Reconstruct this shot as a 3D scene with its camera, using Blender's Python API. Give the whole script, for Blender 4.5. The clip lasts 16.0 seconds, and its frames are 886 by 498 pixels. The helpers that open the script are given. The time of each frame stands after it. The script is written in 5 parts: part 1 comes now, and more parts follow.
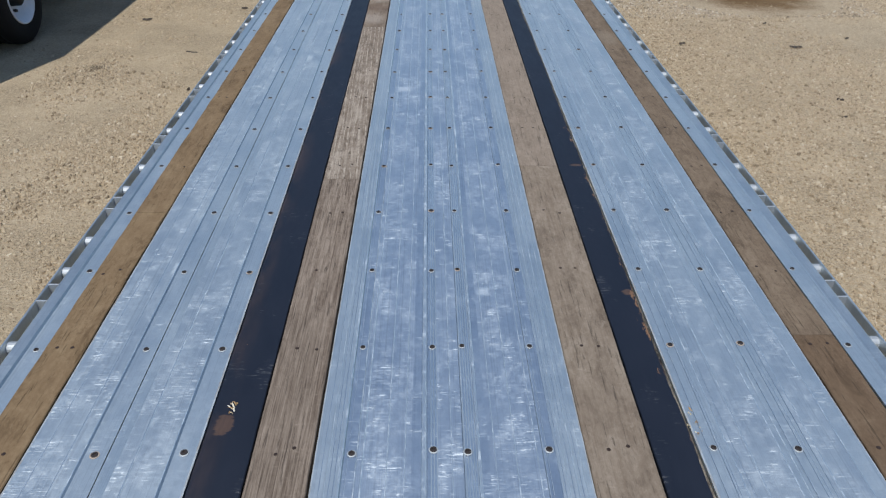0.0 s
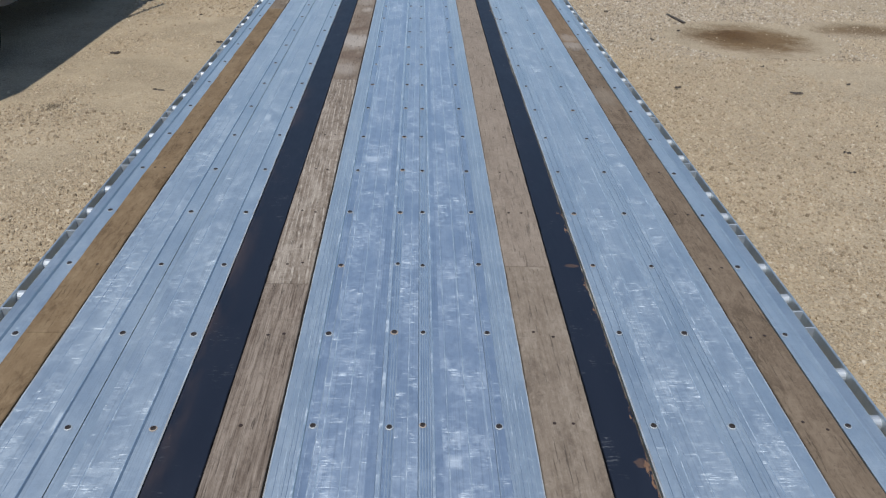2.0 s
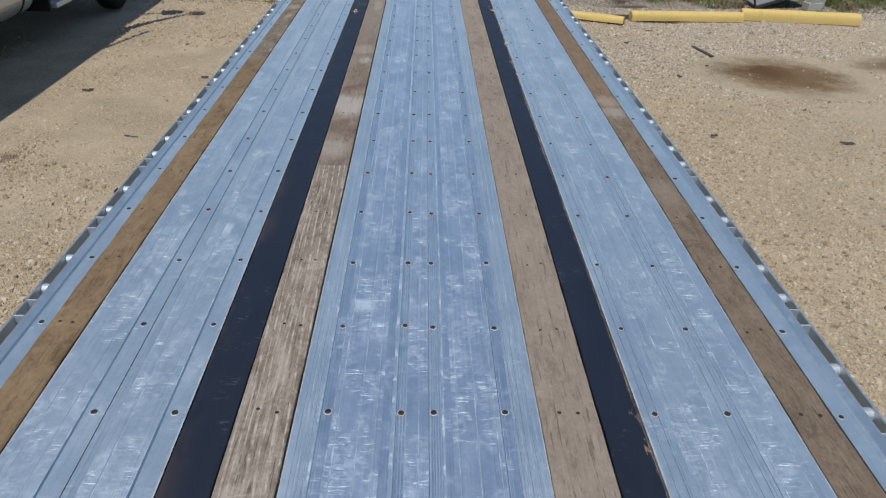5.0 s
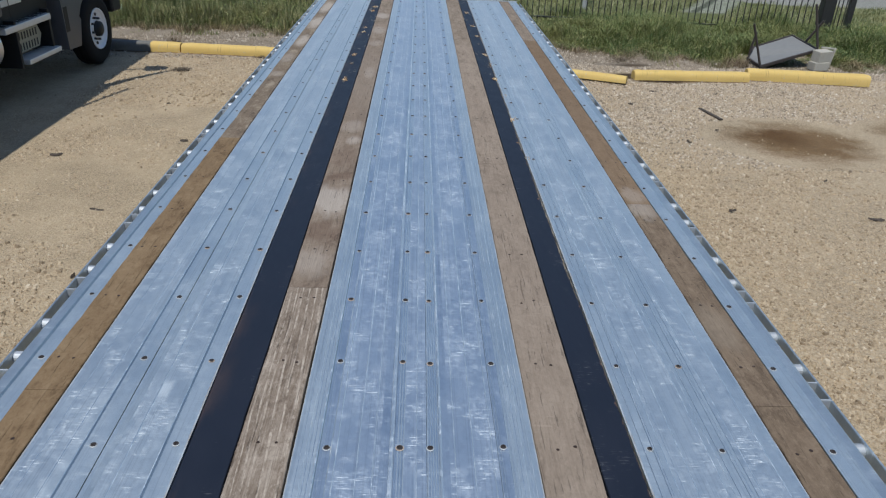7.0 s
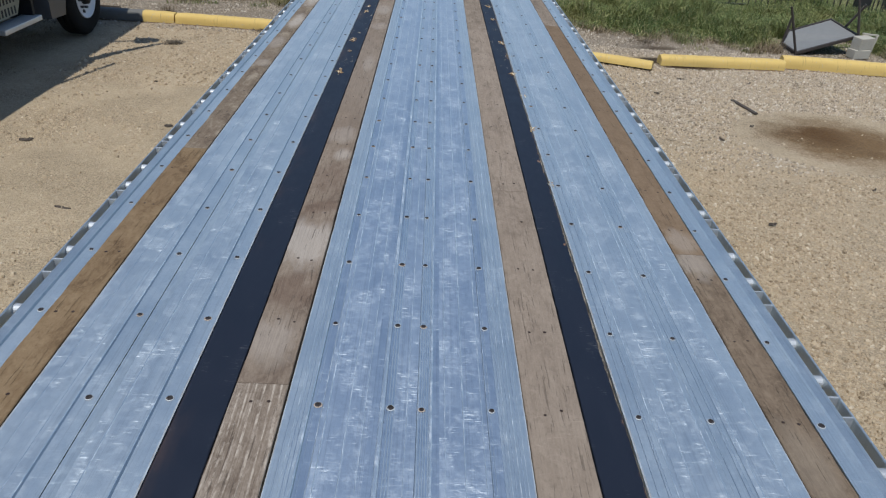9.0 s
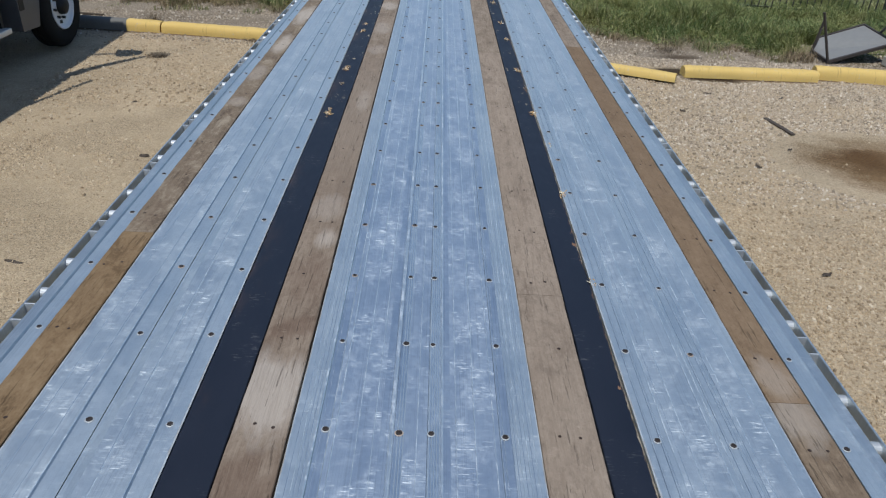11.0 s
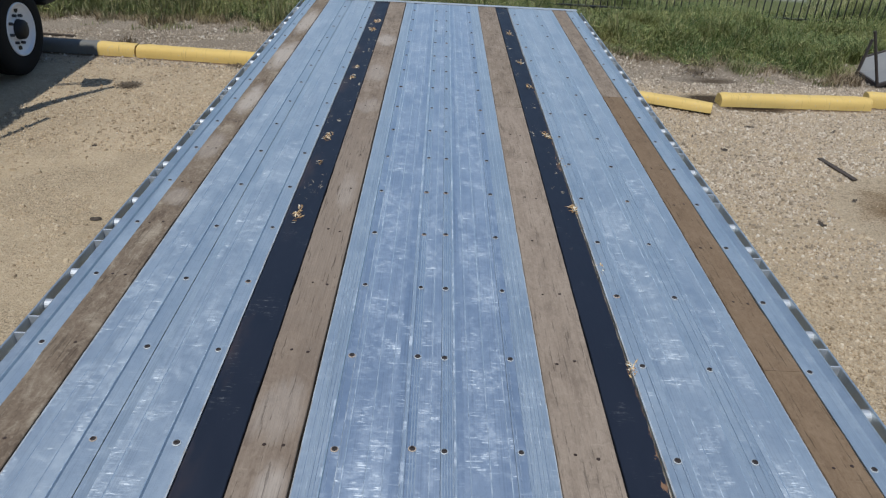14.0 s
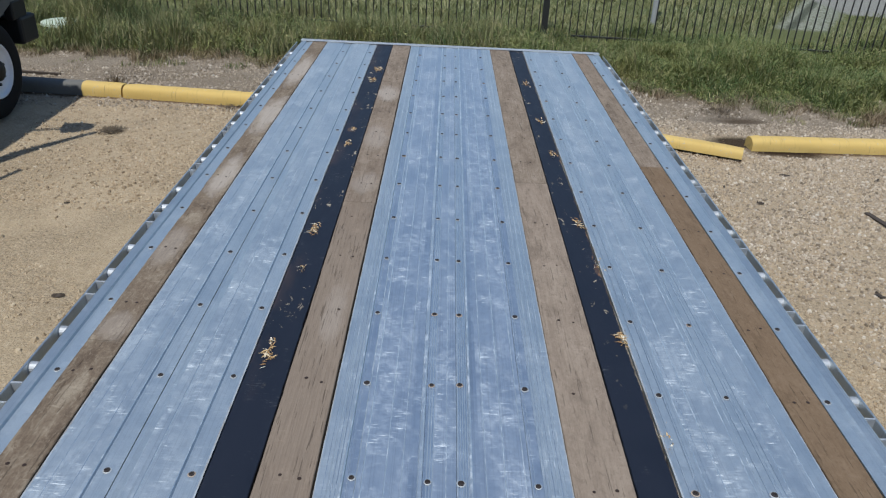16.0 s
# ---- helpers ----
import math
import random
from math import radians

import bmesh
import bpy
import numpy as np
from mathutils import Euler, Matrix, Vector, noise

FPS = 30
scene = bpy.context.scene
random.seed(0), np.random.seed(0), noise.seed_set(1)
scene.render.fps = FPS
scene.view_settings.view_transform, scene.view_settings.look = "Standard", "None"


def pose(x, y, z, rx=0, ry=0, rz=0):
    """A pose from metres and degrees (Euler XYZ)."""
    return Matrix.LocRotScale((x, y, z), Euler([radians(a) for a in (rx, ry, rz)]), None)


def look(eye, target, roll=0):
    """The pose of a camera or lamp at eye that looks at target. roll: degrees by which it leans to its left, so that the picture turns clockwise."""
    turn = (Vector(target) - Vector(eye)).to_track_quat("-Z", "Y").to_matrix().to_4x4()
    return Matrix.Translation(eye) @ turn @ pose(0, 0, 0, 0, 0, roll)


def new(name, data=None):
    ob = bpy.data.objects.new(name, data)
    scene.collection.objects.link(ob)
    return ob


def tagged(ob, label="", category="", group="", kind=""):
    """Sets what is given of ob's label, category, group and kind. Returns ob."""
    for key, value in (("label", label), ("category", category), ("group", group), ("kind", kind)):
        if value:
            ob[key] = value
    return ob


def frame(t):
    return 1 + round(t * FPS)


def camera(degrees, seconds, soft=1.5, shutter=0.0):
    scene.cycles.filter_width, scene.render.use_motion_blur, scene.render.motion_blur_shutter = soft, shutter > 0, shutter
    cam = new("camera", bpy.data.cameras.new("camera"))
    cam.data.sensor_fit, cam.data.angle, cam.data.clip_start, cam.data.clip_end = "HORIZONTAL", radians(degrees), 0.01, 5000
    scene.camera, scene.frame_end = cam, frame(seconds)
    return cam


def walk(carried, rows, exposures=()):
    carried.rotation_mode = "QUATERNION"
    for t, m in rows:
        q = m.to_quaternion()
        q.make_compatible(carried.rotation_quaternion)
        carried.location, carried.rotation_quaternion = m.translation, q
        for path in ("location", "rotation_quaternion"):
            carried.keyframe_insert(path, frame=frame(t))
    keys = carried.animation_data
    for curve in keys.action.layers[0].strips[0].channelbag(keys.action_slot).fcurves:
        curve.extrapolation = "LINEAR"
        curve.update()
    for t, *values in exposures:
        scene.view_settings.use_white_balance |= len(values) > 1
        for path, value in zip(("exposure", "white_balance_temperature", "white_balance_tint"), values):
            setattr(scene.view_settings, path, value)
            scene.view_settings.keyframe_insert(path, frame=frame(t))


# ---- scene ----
cam = camera(62.2, 16.0, 1.2)
PATH = [
    (0, (-0.051, -1.288, 2.799), (-0.016, 0.393, 1.716), 0.4),
    (0.5, (-0.056, -1.151, 2.795), (0.011, 0.547, 1.739), 0.1),
    (1, (0.022, -0.97, 2.793), (0.094, 0.731, 1.743), 0.5),
    (1.5, (0.054, -0.835, 2.798), (0.126, 0.875, 1.763), 1.3),
    (2, (0.026, -0.642, 2.79), (0.095, 1.072, 1.761), 1.6),
    (2.5, (-0.024, -0.469, 2.801), (0.047, 1.247, 1.776), 1.5),
    (3, (-0.025, -0.289, 2.791), (0.044, 1.424, 1.761), 1.5),
    (3.5, (0.027, -0.106, 2.793), (0.092, 1.605, 1.759), 1.8),
    (4, (0.043, 0.063, 2.8), (0.103, 1.769, 1.759), 2.1),
    (4.5, (0.009, 0.264, 2.798), (0.071, 1.977, 1.768), 1.9),
    (7, (-0.021, 1.235, 2.802), (0.061, 3.02, 1.903), 2.5),
    (7.5, (-0.047, 1.408, 2.801), (0.033, 3.186, 1.889), 2.5),
    (8, (-0.016, 1.627, 2.791), (0.055, 3.393, 1.855), 2.9),
    (8.5, (0.025, 1.821, 2.802), (0.089, 3.58, 1.853), 3.6),
    (9, (0.016, 2.039, 2.789), (0.08, 3.785, 1.817), 3.8),
    (11.5, (-0.014, 3.168, 2.808), (0.031, 4.907, 1.821), 3.3),
    (12, (-0.026, 3.384, 2.807), (0.016, 5.124, 1.823), 3.0),
    (12.5, (0.041, 3.64, 2.798), (0.08, 5.383, 1.818), 3.1),
    (13, (0.074, 3.835, 2.806), (0.113, 5.577, 1.825), 3.2),
    (13.5, (0.025, 4.056, 2.802), (0.066, 5.798, 1.82), 3.3),
    (14, (-0.025, 4.241, 2.809), (0.014, 5.98, 1.821), 3.2),
    (14.5, (-0.021, 4.433, 2.799), (0.014, 6.169, 1.807), 3.3),
    (15, (0.027, 4.629, 2.823), (0.05, 6.372, 1.842), 3.4),
    (15.5, (0.012, 4.83, 2.822), (0.029, 6.58, 1.854), 3.8),
    (16, (-0.054, 5.066, 2.833), (-0.033, 6.83, 1.89), 2.9),
]
walk(cam, [(t, look(eye, target, roll)) for t, eye, target, roll in PATH], [(0, 0.04, 6030, 6), (16, 0.04, 6030, 6)])

# ---- light ----
SUN_WAY = Vector((0.144, 0.397, -0.906))
world = bpy.data.worlds.new("sky")
scene.world = world
world.use_nodes = True
sky = world.node_tree.nodes.new("ShaderNodeTexSky")
sky.sky_type = "NISHITA"
sky.sun_disc = False
sky.sun_elevation = radians(65)
sky.sun_rotation = radians(200)
sky.air_density, sky.dust_density, sky.ozone_density = 1.0, 0.4, 2.0
background = world.node_tree.nodes["Background"]
background.inputs["Strength"].default_value = 0.12
world.node_tree.links.new(sky.outputs["Color"], background.inputs["Color"])
sun = new("sun", bpy.data.lights.new("sun", "SUN"))
sun.data.energy = 3.6
sun.data.angle = radians(0.53)
sun.data.color = (1.0, 0.95, 0.87)
sun.matrix_world = look((0, 0, 30), Vector((0, 0, 30)) + SUN_WAY)

D = 1.36          # height of the deck
ROW = 0.4064      # spacing of the screw rows
Y0, Y1 = -3.05, 11.60
rng = random.Random(7)


# ---- materials ----
class Nodes:
    """A short way to write node materials in world metres."""

    def __init__(self, name):
        self.mat = bpy.data.materials.new(name)
        self.mat.use_nodes = True
        self.nt = self.mat.node_tree
        self.bsdf = self.nt.nodes["Principled BSDF"]
        self.pos = self.nt.nodes.new("ShaderNodeNewGeometry").outputs["Position"]

    def put(self, socket, value):
        if isinstance(value, bpy.types.NodeSocket):
            self.nt.links.new(value, socket)
        elif isinstance(value, (tuple, list)) and len(value) == 3 and socket.type == "RGBA":
            socket.default_value = (*value, 1)
        else:
            socket.default_value = value

    def scaled(self, s, shift=(0, 0, 0)):
        n = self.nt.nodes.new("ShaderNodeMapping")
        self.put(n.inputs["Vector"], self.pos)
        n.inputs["Scale"].default_value = s
        n.inputs["Location"].default_value = shift
        return n.outputs["Vector"]

    def noise(self, s, detail=3.0, rough=0.55, shift=(0, 0, 0), warp=0.0):
        n = self.nt.nodes.new("ShaderNodeTexNoise")
        s = (s, s, s) if isinstance(s, (int, float)) else s
        self.put(n.inputs["Vector"], self.scaled(s, shift))
        n.inputs["Scale"].default_value = 1.0
        n.inputs["Detail"].default_value = detail
        n.inputs["Roughness"].default_value = rough
        n.inputs["Distortion"].default_value = warp
        return n.outputs["Fac"]

    def cells(self, s, out="Distance"):
        n = self.nt.nodes.new("ShaderNodeTexVoronoi")
        self.put(n.inputs["Vector"], self.scaled((s, s, s)))
        n.inputs["Scale"].default_value = 1.0
        return n.outputs[out]

    def ramp(self, fac, *stops):
        n = self.nt.nodes.new("ShaderNodeValToRGB")
        self.put(n.inputs["Fac"], fac)
        el = n.color_ramp.elements
        while len(el) < len(stops):
            el.new(0.5)
        for e, (p, c) in zip(el, stops):
            e.position = p
            e.color = (c, c, c, 1) if isinstance(c, (int, float)) else (*c, 1)
        return n.outputs["Color"]

    def mix(self, fac, a, b, how="MIX"):
        n = self.nt.nodes.new("ShaderNodeMix")
        n.data_type, n.blend_type = "RGBA", how
        self.put(n.inputs["Factor"], fac)
        self.put(n.inputs[6], a)
        self.put(n.inputs[7], b)
        return n.outputs[2]

    def math(self, op, a, b=0.0, clamp=False):
        n = self.nt.nodes.new("ShaderNodeMath")
        n.operation, n.use_clamp = op, clamp
        self.put(n.inputs[0], a)
        self.put(n.inputs[1], b)
        return n.outputs[0]

    def axis(self, k):
        n = self.nt.nodes.new("ShaderNodeSeparateXYZ")
        self.put(n.inputs[0], self.pos)
        return n.outputs[k]

    def rand(self, island=False):
        if island:
            return self.nt.nodes.new("ShaderNodeNewGeometry").outputs["Random Per Island"]
        return self.nt.nodes.new("ShaderNodeObjectInfo").outputs["Random"]

    def bump(self, height, strength=0.3, distance=0.002):
        n = self.nt.nodes.new("ShaderNodeBump")
        self.put(n.inputs["Height"], height)
        n.inputs["Strength"].default_value = strength
        n.inputs["Distance"].default_value = distance
        self.nt.links.new(n.outputs["Normal"], self.bsdf.inputs["Normal"])

    def done(self, color, rough=0.6, metal=0.0, spec=0.5):
        self.put(self.bsdf.inputs["Base Color"], color)
        self.put(self.bsdf.inputs["Roughness"], rough)
        self.put(self.bsdf.inputs["Metallic"], metal)
        self.bsdf.inputs["Specular IOR Level"].default_value = spec
        return self.mat


def aluminium(name, low, high, scratch, shift, rough0=0.34, patches=()):
    """Brushed deck aluminium: oxide tone, drag lines along it, fine scuffs across it in clumps."""
    m = Nodes(name)
    x, y = m.axis(0), m.axis(1)
    sx, sy = shift[0], shift[1]
    tone = m.noise((8, 2.6, 3), 4, 0.6, shift)
    fleck = m.noise((60, 38, 9), 4, 0.7, (sx + 4, sy + 1, 0))
    zone = m.noise((11, 7.5, 4), 5, 0.68, (sx + 3, sy + 9, 0), 0.3)
    clump = m.noise((24, 30, 4), 4, 0.65, (sx + 6, sy + 2, 0), 0.4)
    hair = m.noise((13, 420, 9), 2, 0.55, (sx + 1, sy + 5, 0), 0.15)
    dash = m.noise((19, 230, 9), 3, 0.6, (sx + 8, sy + 3, 0), 0.25)
    smear = m.noise((30, 120, 9), 4, 0.72, (sx + 2, sy + 8, 0), 0.8)
    along = m.noise((260, 0.9, 9), 2, 0.5, shift)
    grain = m.noise(420, 3, 0.65)
    base = m.mix(m.ramp(tone, (0.28, 0.0), (0.72, 1.0)), low, high)
    base = m.mix(m.math("MULTIPLY", m.ramp(fleck, (0.36, 1.0), (0.50, 0.0)), 0.30), base, tuple(0.84 * c for c in low))
    base = m.mix(m.math("MULTIPLY", m.ramp(along, (0.35, 1.0), (0.44, 0.0)), 0.34), base, tuple(0.72 * c for c in low))
    base = m.mix(m.math("MULTIPLY", m.ramp(hair, (0.34, 1.0), (0.42, 0.0)), 0.14), base, tuple(0.78 * c for c in low))
    blot = m.noise((34, 30, 6), 5, 0.72, (sx + 9, sy + 6, 0), 0.5)
    field = m.ramp(zone, (0.42, 0.12), (0.60, 1.0))
    tight = m.ramp(clump, (0.46, 0.0), (0.56, 1.0))
    hairs = m.math("MULTIPLY", m.math("MULTIPLY", m.ramp(hair, (0.54, 0.0), (0.62, 1.0)), m.ramp(zone, (0.48, 0.0), (0.60, 1.0))), 0.34)
    dashes = m.math("MULTIPLY", m.math("MULTIPLY", m.ramp(dash, (0.59, 0.0), (0.625, 1.0)), field), m.math("ADD", m.math("MULTIPLY", tight, 0.95), 0.22))
    smears = m.math("MULTIPLY", m.math("MULTIPLY", m.ramp(smear, (0.53, 0.0), (0.64, 1.0)), m.ramp(zone, (0.50, 0.0), (0.58, 1.0))), m.math("ADD", m.math("MULTIPLY", tight, 0.62), 0.10))
    film = m.math("MULTIPLY", m.math("MULTIPLY", m.ramp(zone, (0.40, 0.15), (0.58, 1.0)), m.ramp(blot, (0.46, 0.0), (0.62, 1.0))), 0.30)
    drag = m.math("MULTIPLY", m.ramp(along, (0.63, 0.0), (0.69, 1.0)), 0.16)
    worn = m.math("MAXIMUM", m.math("MAXIMUM", m.math("MAXIMUM", hairs, dashes), smears), m.math("MAXIMUM", drag, film))
    for cx, cy, rx, ry in patches:
        dx = m.math("DIVIDE", m.math("SUBTRACT", x, cx), rx)
        dy = m.math("DIVIDE", m.math("SUBTRACT", y, cy), ry)
        d = m.math("ADD", m.math("MAXIMUM", m.math("ABSOLUTE", dx), m.math("ABSOLUTE", dy)), m.math("MULTIPLY", m.noise((45, 90, 9), 4, 0.75), 1.0))
        worn = m.math("MAXIMUM", worn, m.math("MULTIPLY", m.ramp(m.math("MULTIPLY", d, 0.5), (0.46, 1.0), (0.72, 0.0)), 0.42))
    worn = m.math("MULTIPLY", worn, scratch, True)
    base = m.mix(worn, base, (0.88, 0.895, 0.885))
    base = m.mix(m.math("MULTIPLY", m.ramp(grain, (0.35, 1.0), (0.6, 0.0)), 0.2), base, tuple(0.6 * c for c in low))
    m.bump(m.math("ADD", m.math("MULTIPLY", worn, 0.7), m.math("ADD", m.math("MULTIPLY", hair, 0.5), m.math("MULTIPLY", grain, 0.6))), 0.3, 0.0007)
    rough = m.math("ADD", m.math("MULTIPLY", tone, 0.2), m.math("ADD", rough0, m.math("MULTIPLY", worn, 0.18)))
    metal = m.math("SUBTRACT", 0.92, m.math("MULTIPLY", worn, 0.55))
    return m.done(base, rough, metal)


def worn_bead():
    """The crests of the ribs: bare white dashes where loads have dragged, oxide between."""
    m = Nodes("aluminium_worn_crest")
    dash = m.noise((9, 13, 4), 5, 0.72, (1, 3, 0))
    nick = m.noise((60, 90, 9), 3, 0.7, (4, 2, 0))
    f = m.math("ADD", m.math("MULTIPLY", dash, 0.75), m.math("MULTIPLY", nick, 0.25))
    base = m.mix(m.noise((20, 3, 4), 3), (0.65, 0.69, 0.71), (0.73, 0.76, 0.77))
    bare = m.math("MULTIPLY", m.ramp(f, (0.50, 0.0), (0.60, 1.0)), 0.62)
    c = m.mix(bare, base, (0.88, 0.89, 0.885))
    m.bump(nick, 0.3, 0.0006)
    return m.done(c, 0.42, m.math("SUBTRACT", 0.9, m.math("MULTIPLY", bare, 0.5)))


alu = aluminium("aluminium_deck", (0.555, 0.605, 0.662), (0.645, 0.692, 0.738), 0.92, (0, 0, 0), 0.35, [(0.125, 0.684, 0.03, 0.03), (-0.19, 2.56, 0.05, 0.05), (0.254, 2.25, 0.03, 0.03)])
alu_side = aluminium("aluminium_deck_pale", (0.60, 0.635, 0.648), (0.685, 0.72, 0.722), 0.82, (5, 2, 0), 0.38, [(-0.777, 3.09, 0.025, 0.06), (-0.93, 0.83, 0.015, 0.05)])
alu_right = aluminium("aluminium_deck_smooth", (0.62, 0.655, 0.668), (0.69, 0.722, 0.725), 0.78, (1, 6, 0), 0.37)
alu_flange = aluminium("aluminium_flange", (0.625, 0.665, 0.675), (0.69, 0.725, 0.725), 0.36, (6, 3, 0), 0.37)
alu_blue = aluminium("aluminium_clean_blue", (0.51, 0.565, 0.63), (0.60, 0.652, 0.708), 0.5, (3, 4, 0), 0.32)
alu_dusty = Nodes("dusty_plank_edge")
alu_dusty = alu_dusty.done(alu_dusty.mix(alu_dusty.ramp(alu_dusty.noise((90, 14, 9), 5, 0.75), (0.42, 0.0), (0.62, 1.0)), (0.50, 0.53, 0.545), (0.36, 0.325, 0.285)), 0.6, 0.5)
alu_worn = worn_bead()
alu_channel = aluminium("aluminium_dark_groove", (0.32, 0.355, 0.385), (0.47, 0.51, 0.54), 0.12, (7, 1, 0), 0.34)
alu_rail = aluminium("aluminium_rail", (0.54, 0.575, 0.59), (0.62, 0.65, 0.66), 0.38, (8, 1, 0), 0.34)
alu_bright = Nodes("polished_aluminium")
alu_bright = alu_bright.done(alu_bright.mix(alu_bright.mix(alu_bright.rand(), alu_bright.noise(60), alu_bright.noise(9)), (0.34, 0.35, 0.37), (0.62, 0.63, 0.64)), 0.58, 0.62)


def timber(name, dark, mid, light, rings=0.35, coarse=0.5, shift=(0, 0, 0), stains=(), wear=0.35, veins=0.0):
    """Weathered sawn board: flame-shaped growth rings, fibres, open checks, worn and dirty patches."""
    m = Nodes(name)
    r = m.rand()
    sx, sy = shift[0], shift[1]
    flame = m.noise((10, 0.55, 4), 2, 0.45, shift, 0.2)
    ring = m.ramp(m.math("ADD", m.math("MULTIPLY", m.math("SINE", m.math("MULTIPLY", flame, 95.0)), 0.5), 0.5), (0.10, 0.0), (0.48, 1.0))
    fine = m.noise((230, 5, 9), 4, 0.7, shift, 0.35)
    fibre = m.noise((520, 14, 9), 3, 0.7, shift, 0.2)
    wide = m.noise((70, 2.0, 5), 4, 0.6, (sx + 1, sy + 4, 0), 0.6)
    patch = m.noise((13, 5.0, 4), 5, 0.7, (sx + 5, sy + 2, 0), 0.6)
    mottle = m.noise((45, 26, 9), 4, 0.75, (sx + 2, sy + 7, 0), 0.6)
    wash = m.noise((3, 0.9, 4), 3, 0.6, (sx + 5, sy, 2))
    check = m.ramp(m.noise((150, 6.5, 9), 3, 0.6, (sx + 3, sy + 3, 0), 0.3), (0.33, 1.0), (0.375, 0.0))
    c = m.mix(m.ramp(wide, (0.34, 0.0), (0.66, 1.0)), mid, m.mix(min(0.55, 0.1 + coarse), mid, light))
    c = m.mix(m.math("MULTIPLY", ring, rings), c, light)
    c = m.mix(m.math("MULTIPLY", m.math("SUBTRACT", 1.0, ring), 0.75 * rings), c, dark)
    c = m.mix(m.math("MULTIPLY", m.ramp(patch, (0.52, 0.0), (0.66, 1.0)), wear), c, light)
    c = m.mix(m.math("MULTIPLY", m.ramp(patch, (0.34, 1.0), (0.48, 0.0)), 1.1 * wear), c, dark)
    c = m.mix(m.math("MULTIPLY", m.ramp(mottle, (0.54, 0.0), (0.66, 1.0)), 0.44), c, light)
    c = m.mix(m.math("MULTIPLY", m.ramp(mottle, (0.34, 1.0), (0.44, 0.0)), 0.40), c, dark)
    speck = m.noise((110, 60, 9), 4, 0.75, (sx + 8, sy + 3, 0), 0.5)
    c = m.mix(m.math("MULTIPLY", m.ramp(speck, (0.55, 0.0), (0.68, 1.0)), 0.42), c, light)
    c = m.mix(m.math("MULTIPLY", m.ramp(speck, (0.32, 1.0), (0.44, 0.0)), 0.40), c, dark)
    c = m.mix(m.math("MULTIPLY", m.ramp(wash, (0.35, 1.0), (0.55, 0.0)), 0.3), c, mid)
    if veins:
        bend = m.math("ADD", m.math("MULTIPLY", m.noise((14, 0.9, 4), 2, 0.5, (sx + 2, sy, 0)), 17.0), m.math("MULTIPLY", m.noise((60, 9, 4), 2, 0.5), 1.6))
        slope = m.math("ADD", m.axis(0), m.math("MULTIPLY", m.axis(1), 0.028))
        vein = m.math("ADD", m.math("MULTIPLY", m.math("SINE", m.math("ADD", m.math("MULTIPLY", slope, 270.0), bend)), 0.5), 0.5)
        broken = m.ramp(m.noise((40, 22, 9), 4, 0.7, (sx + 7, sy + 5, 0), 0.4), (0.42, 0.05), (0.60, 1.0))
        c = m.mix(m.math("MULTIPLY", m.math("MULTIPLY", m.ramp(vein, (0.80, 0.0), (0.95, 1.0)), broken), veins), c, light)
    x, y = m.axis(0), m.axis(1)
    for cx, cy, rx, ry, tint, amount in stains:
        dx = m.math("DIVIDE", m.math("SUBTRACT", x, cx), rx)
        dy = m.math("DIVIDE", m.math("SUBTRACT", y, cy), ry)
        d = m.math("SQRT", m.math("ADD", m.math("MULTIPLY", dx, dx), m.math("MULTIPLY", dy, dy)))
        d = m.math("ADD", d, m.math("MULTIPLY", m.math("SUBTRACT", patch, 0.5), 1.6))
        c = m.mix(m.math("MULTIPLY", m.ramp(m.math("MULTIPLY", d, 0.5), (0.25, 1.0), (0.50, 0.0)), amount), c, m.mix(fine, tuple(0.72 * q for q in tint), tint))
    c = m.mix(m.math("MULTIPLY", m.ramp(fine, (0.34, 1.0), (0.52, 0.0)), 0.05 + 0.8 * coarse), c, dark)
    c = m.mix(m.math("MULTIPLY", m.ramp(fine, (0.54, 0.0), (0.66, 1.0)), 0.03 + 0.6 * coarse), c, light)
    c = m.mix(m.math("MULTIPLY", m.ramp(fibre, (0.34, 1.0), (0.46, 0.0)), 0.07 + 0.5 * coarse), c, dark)
    rub = m.math("MULTIPLY", m.ramp(m.noise((14, 70, 9), 4, 0.7, (sx + 6, sy + 1, 0), 1.0), (0.58, 0.0), (0.68, 1.0)), m.ramp(patch, (0.46, 0.0), (0.60, 1.0)))
    c = m.mix(m.math("MULTIPLY", rub, 0.55), c, light)
    c = m.mix(m.math("MULTIPLY", check, min(0.55, 0.34 + 0.55 * coarse)), c, tuple(0.35 * q for q in dark))
    c = m.mix(m.math("MULTIPLY", r, 0.25), c, m.mix(0.45, c, dark))
    m.bump(m.math("ADD", m.math("MULTIPLY", fine, 0.8 + coarse), m.math("SUBTRACT", m.math("MULTIPLY", ring, rings), m.math("MULTIPLY", check, 1.2))), 0.7, 0.002)
    return m.done(c, 0.85, 0.0, 0.2)


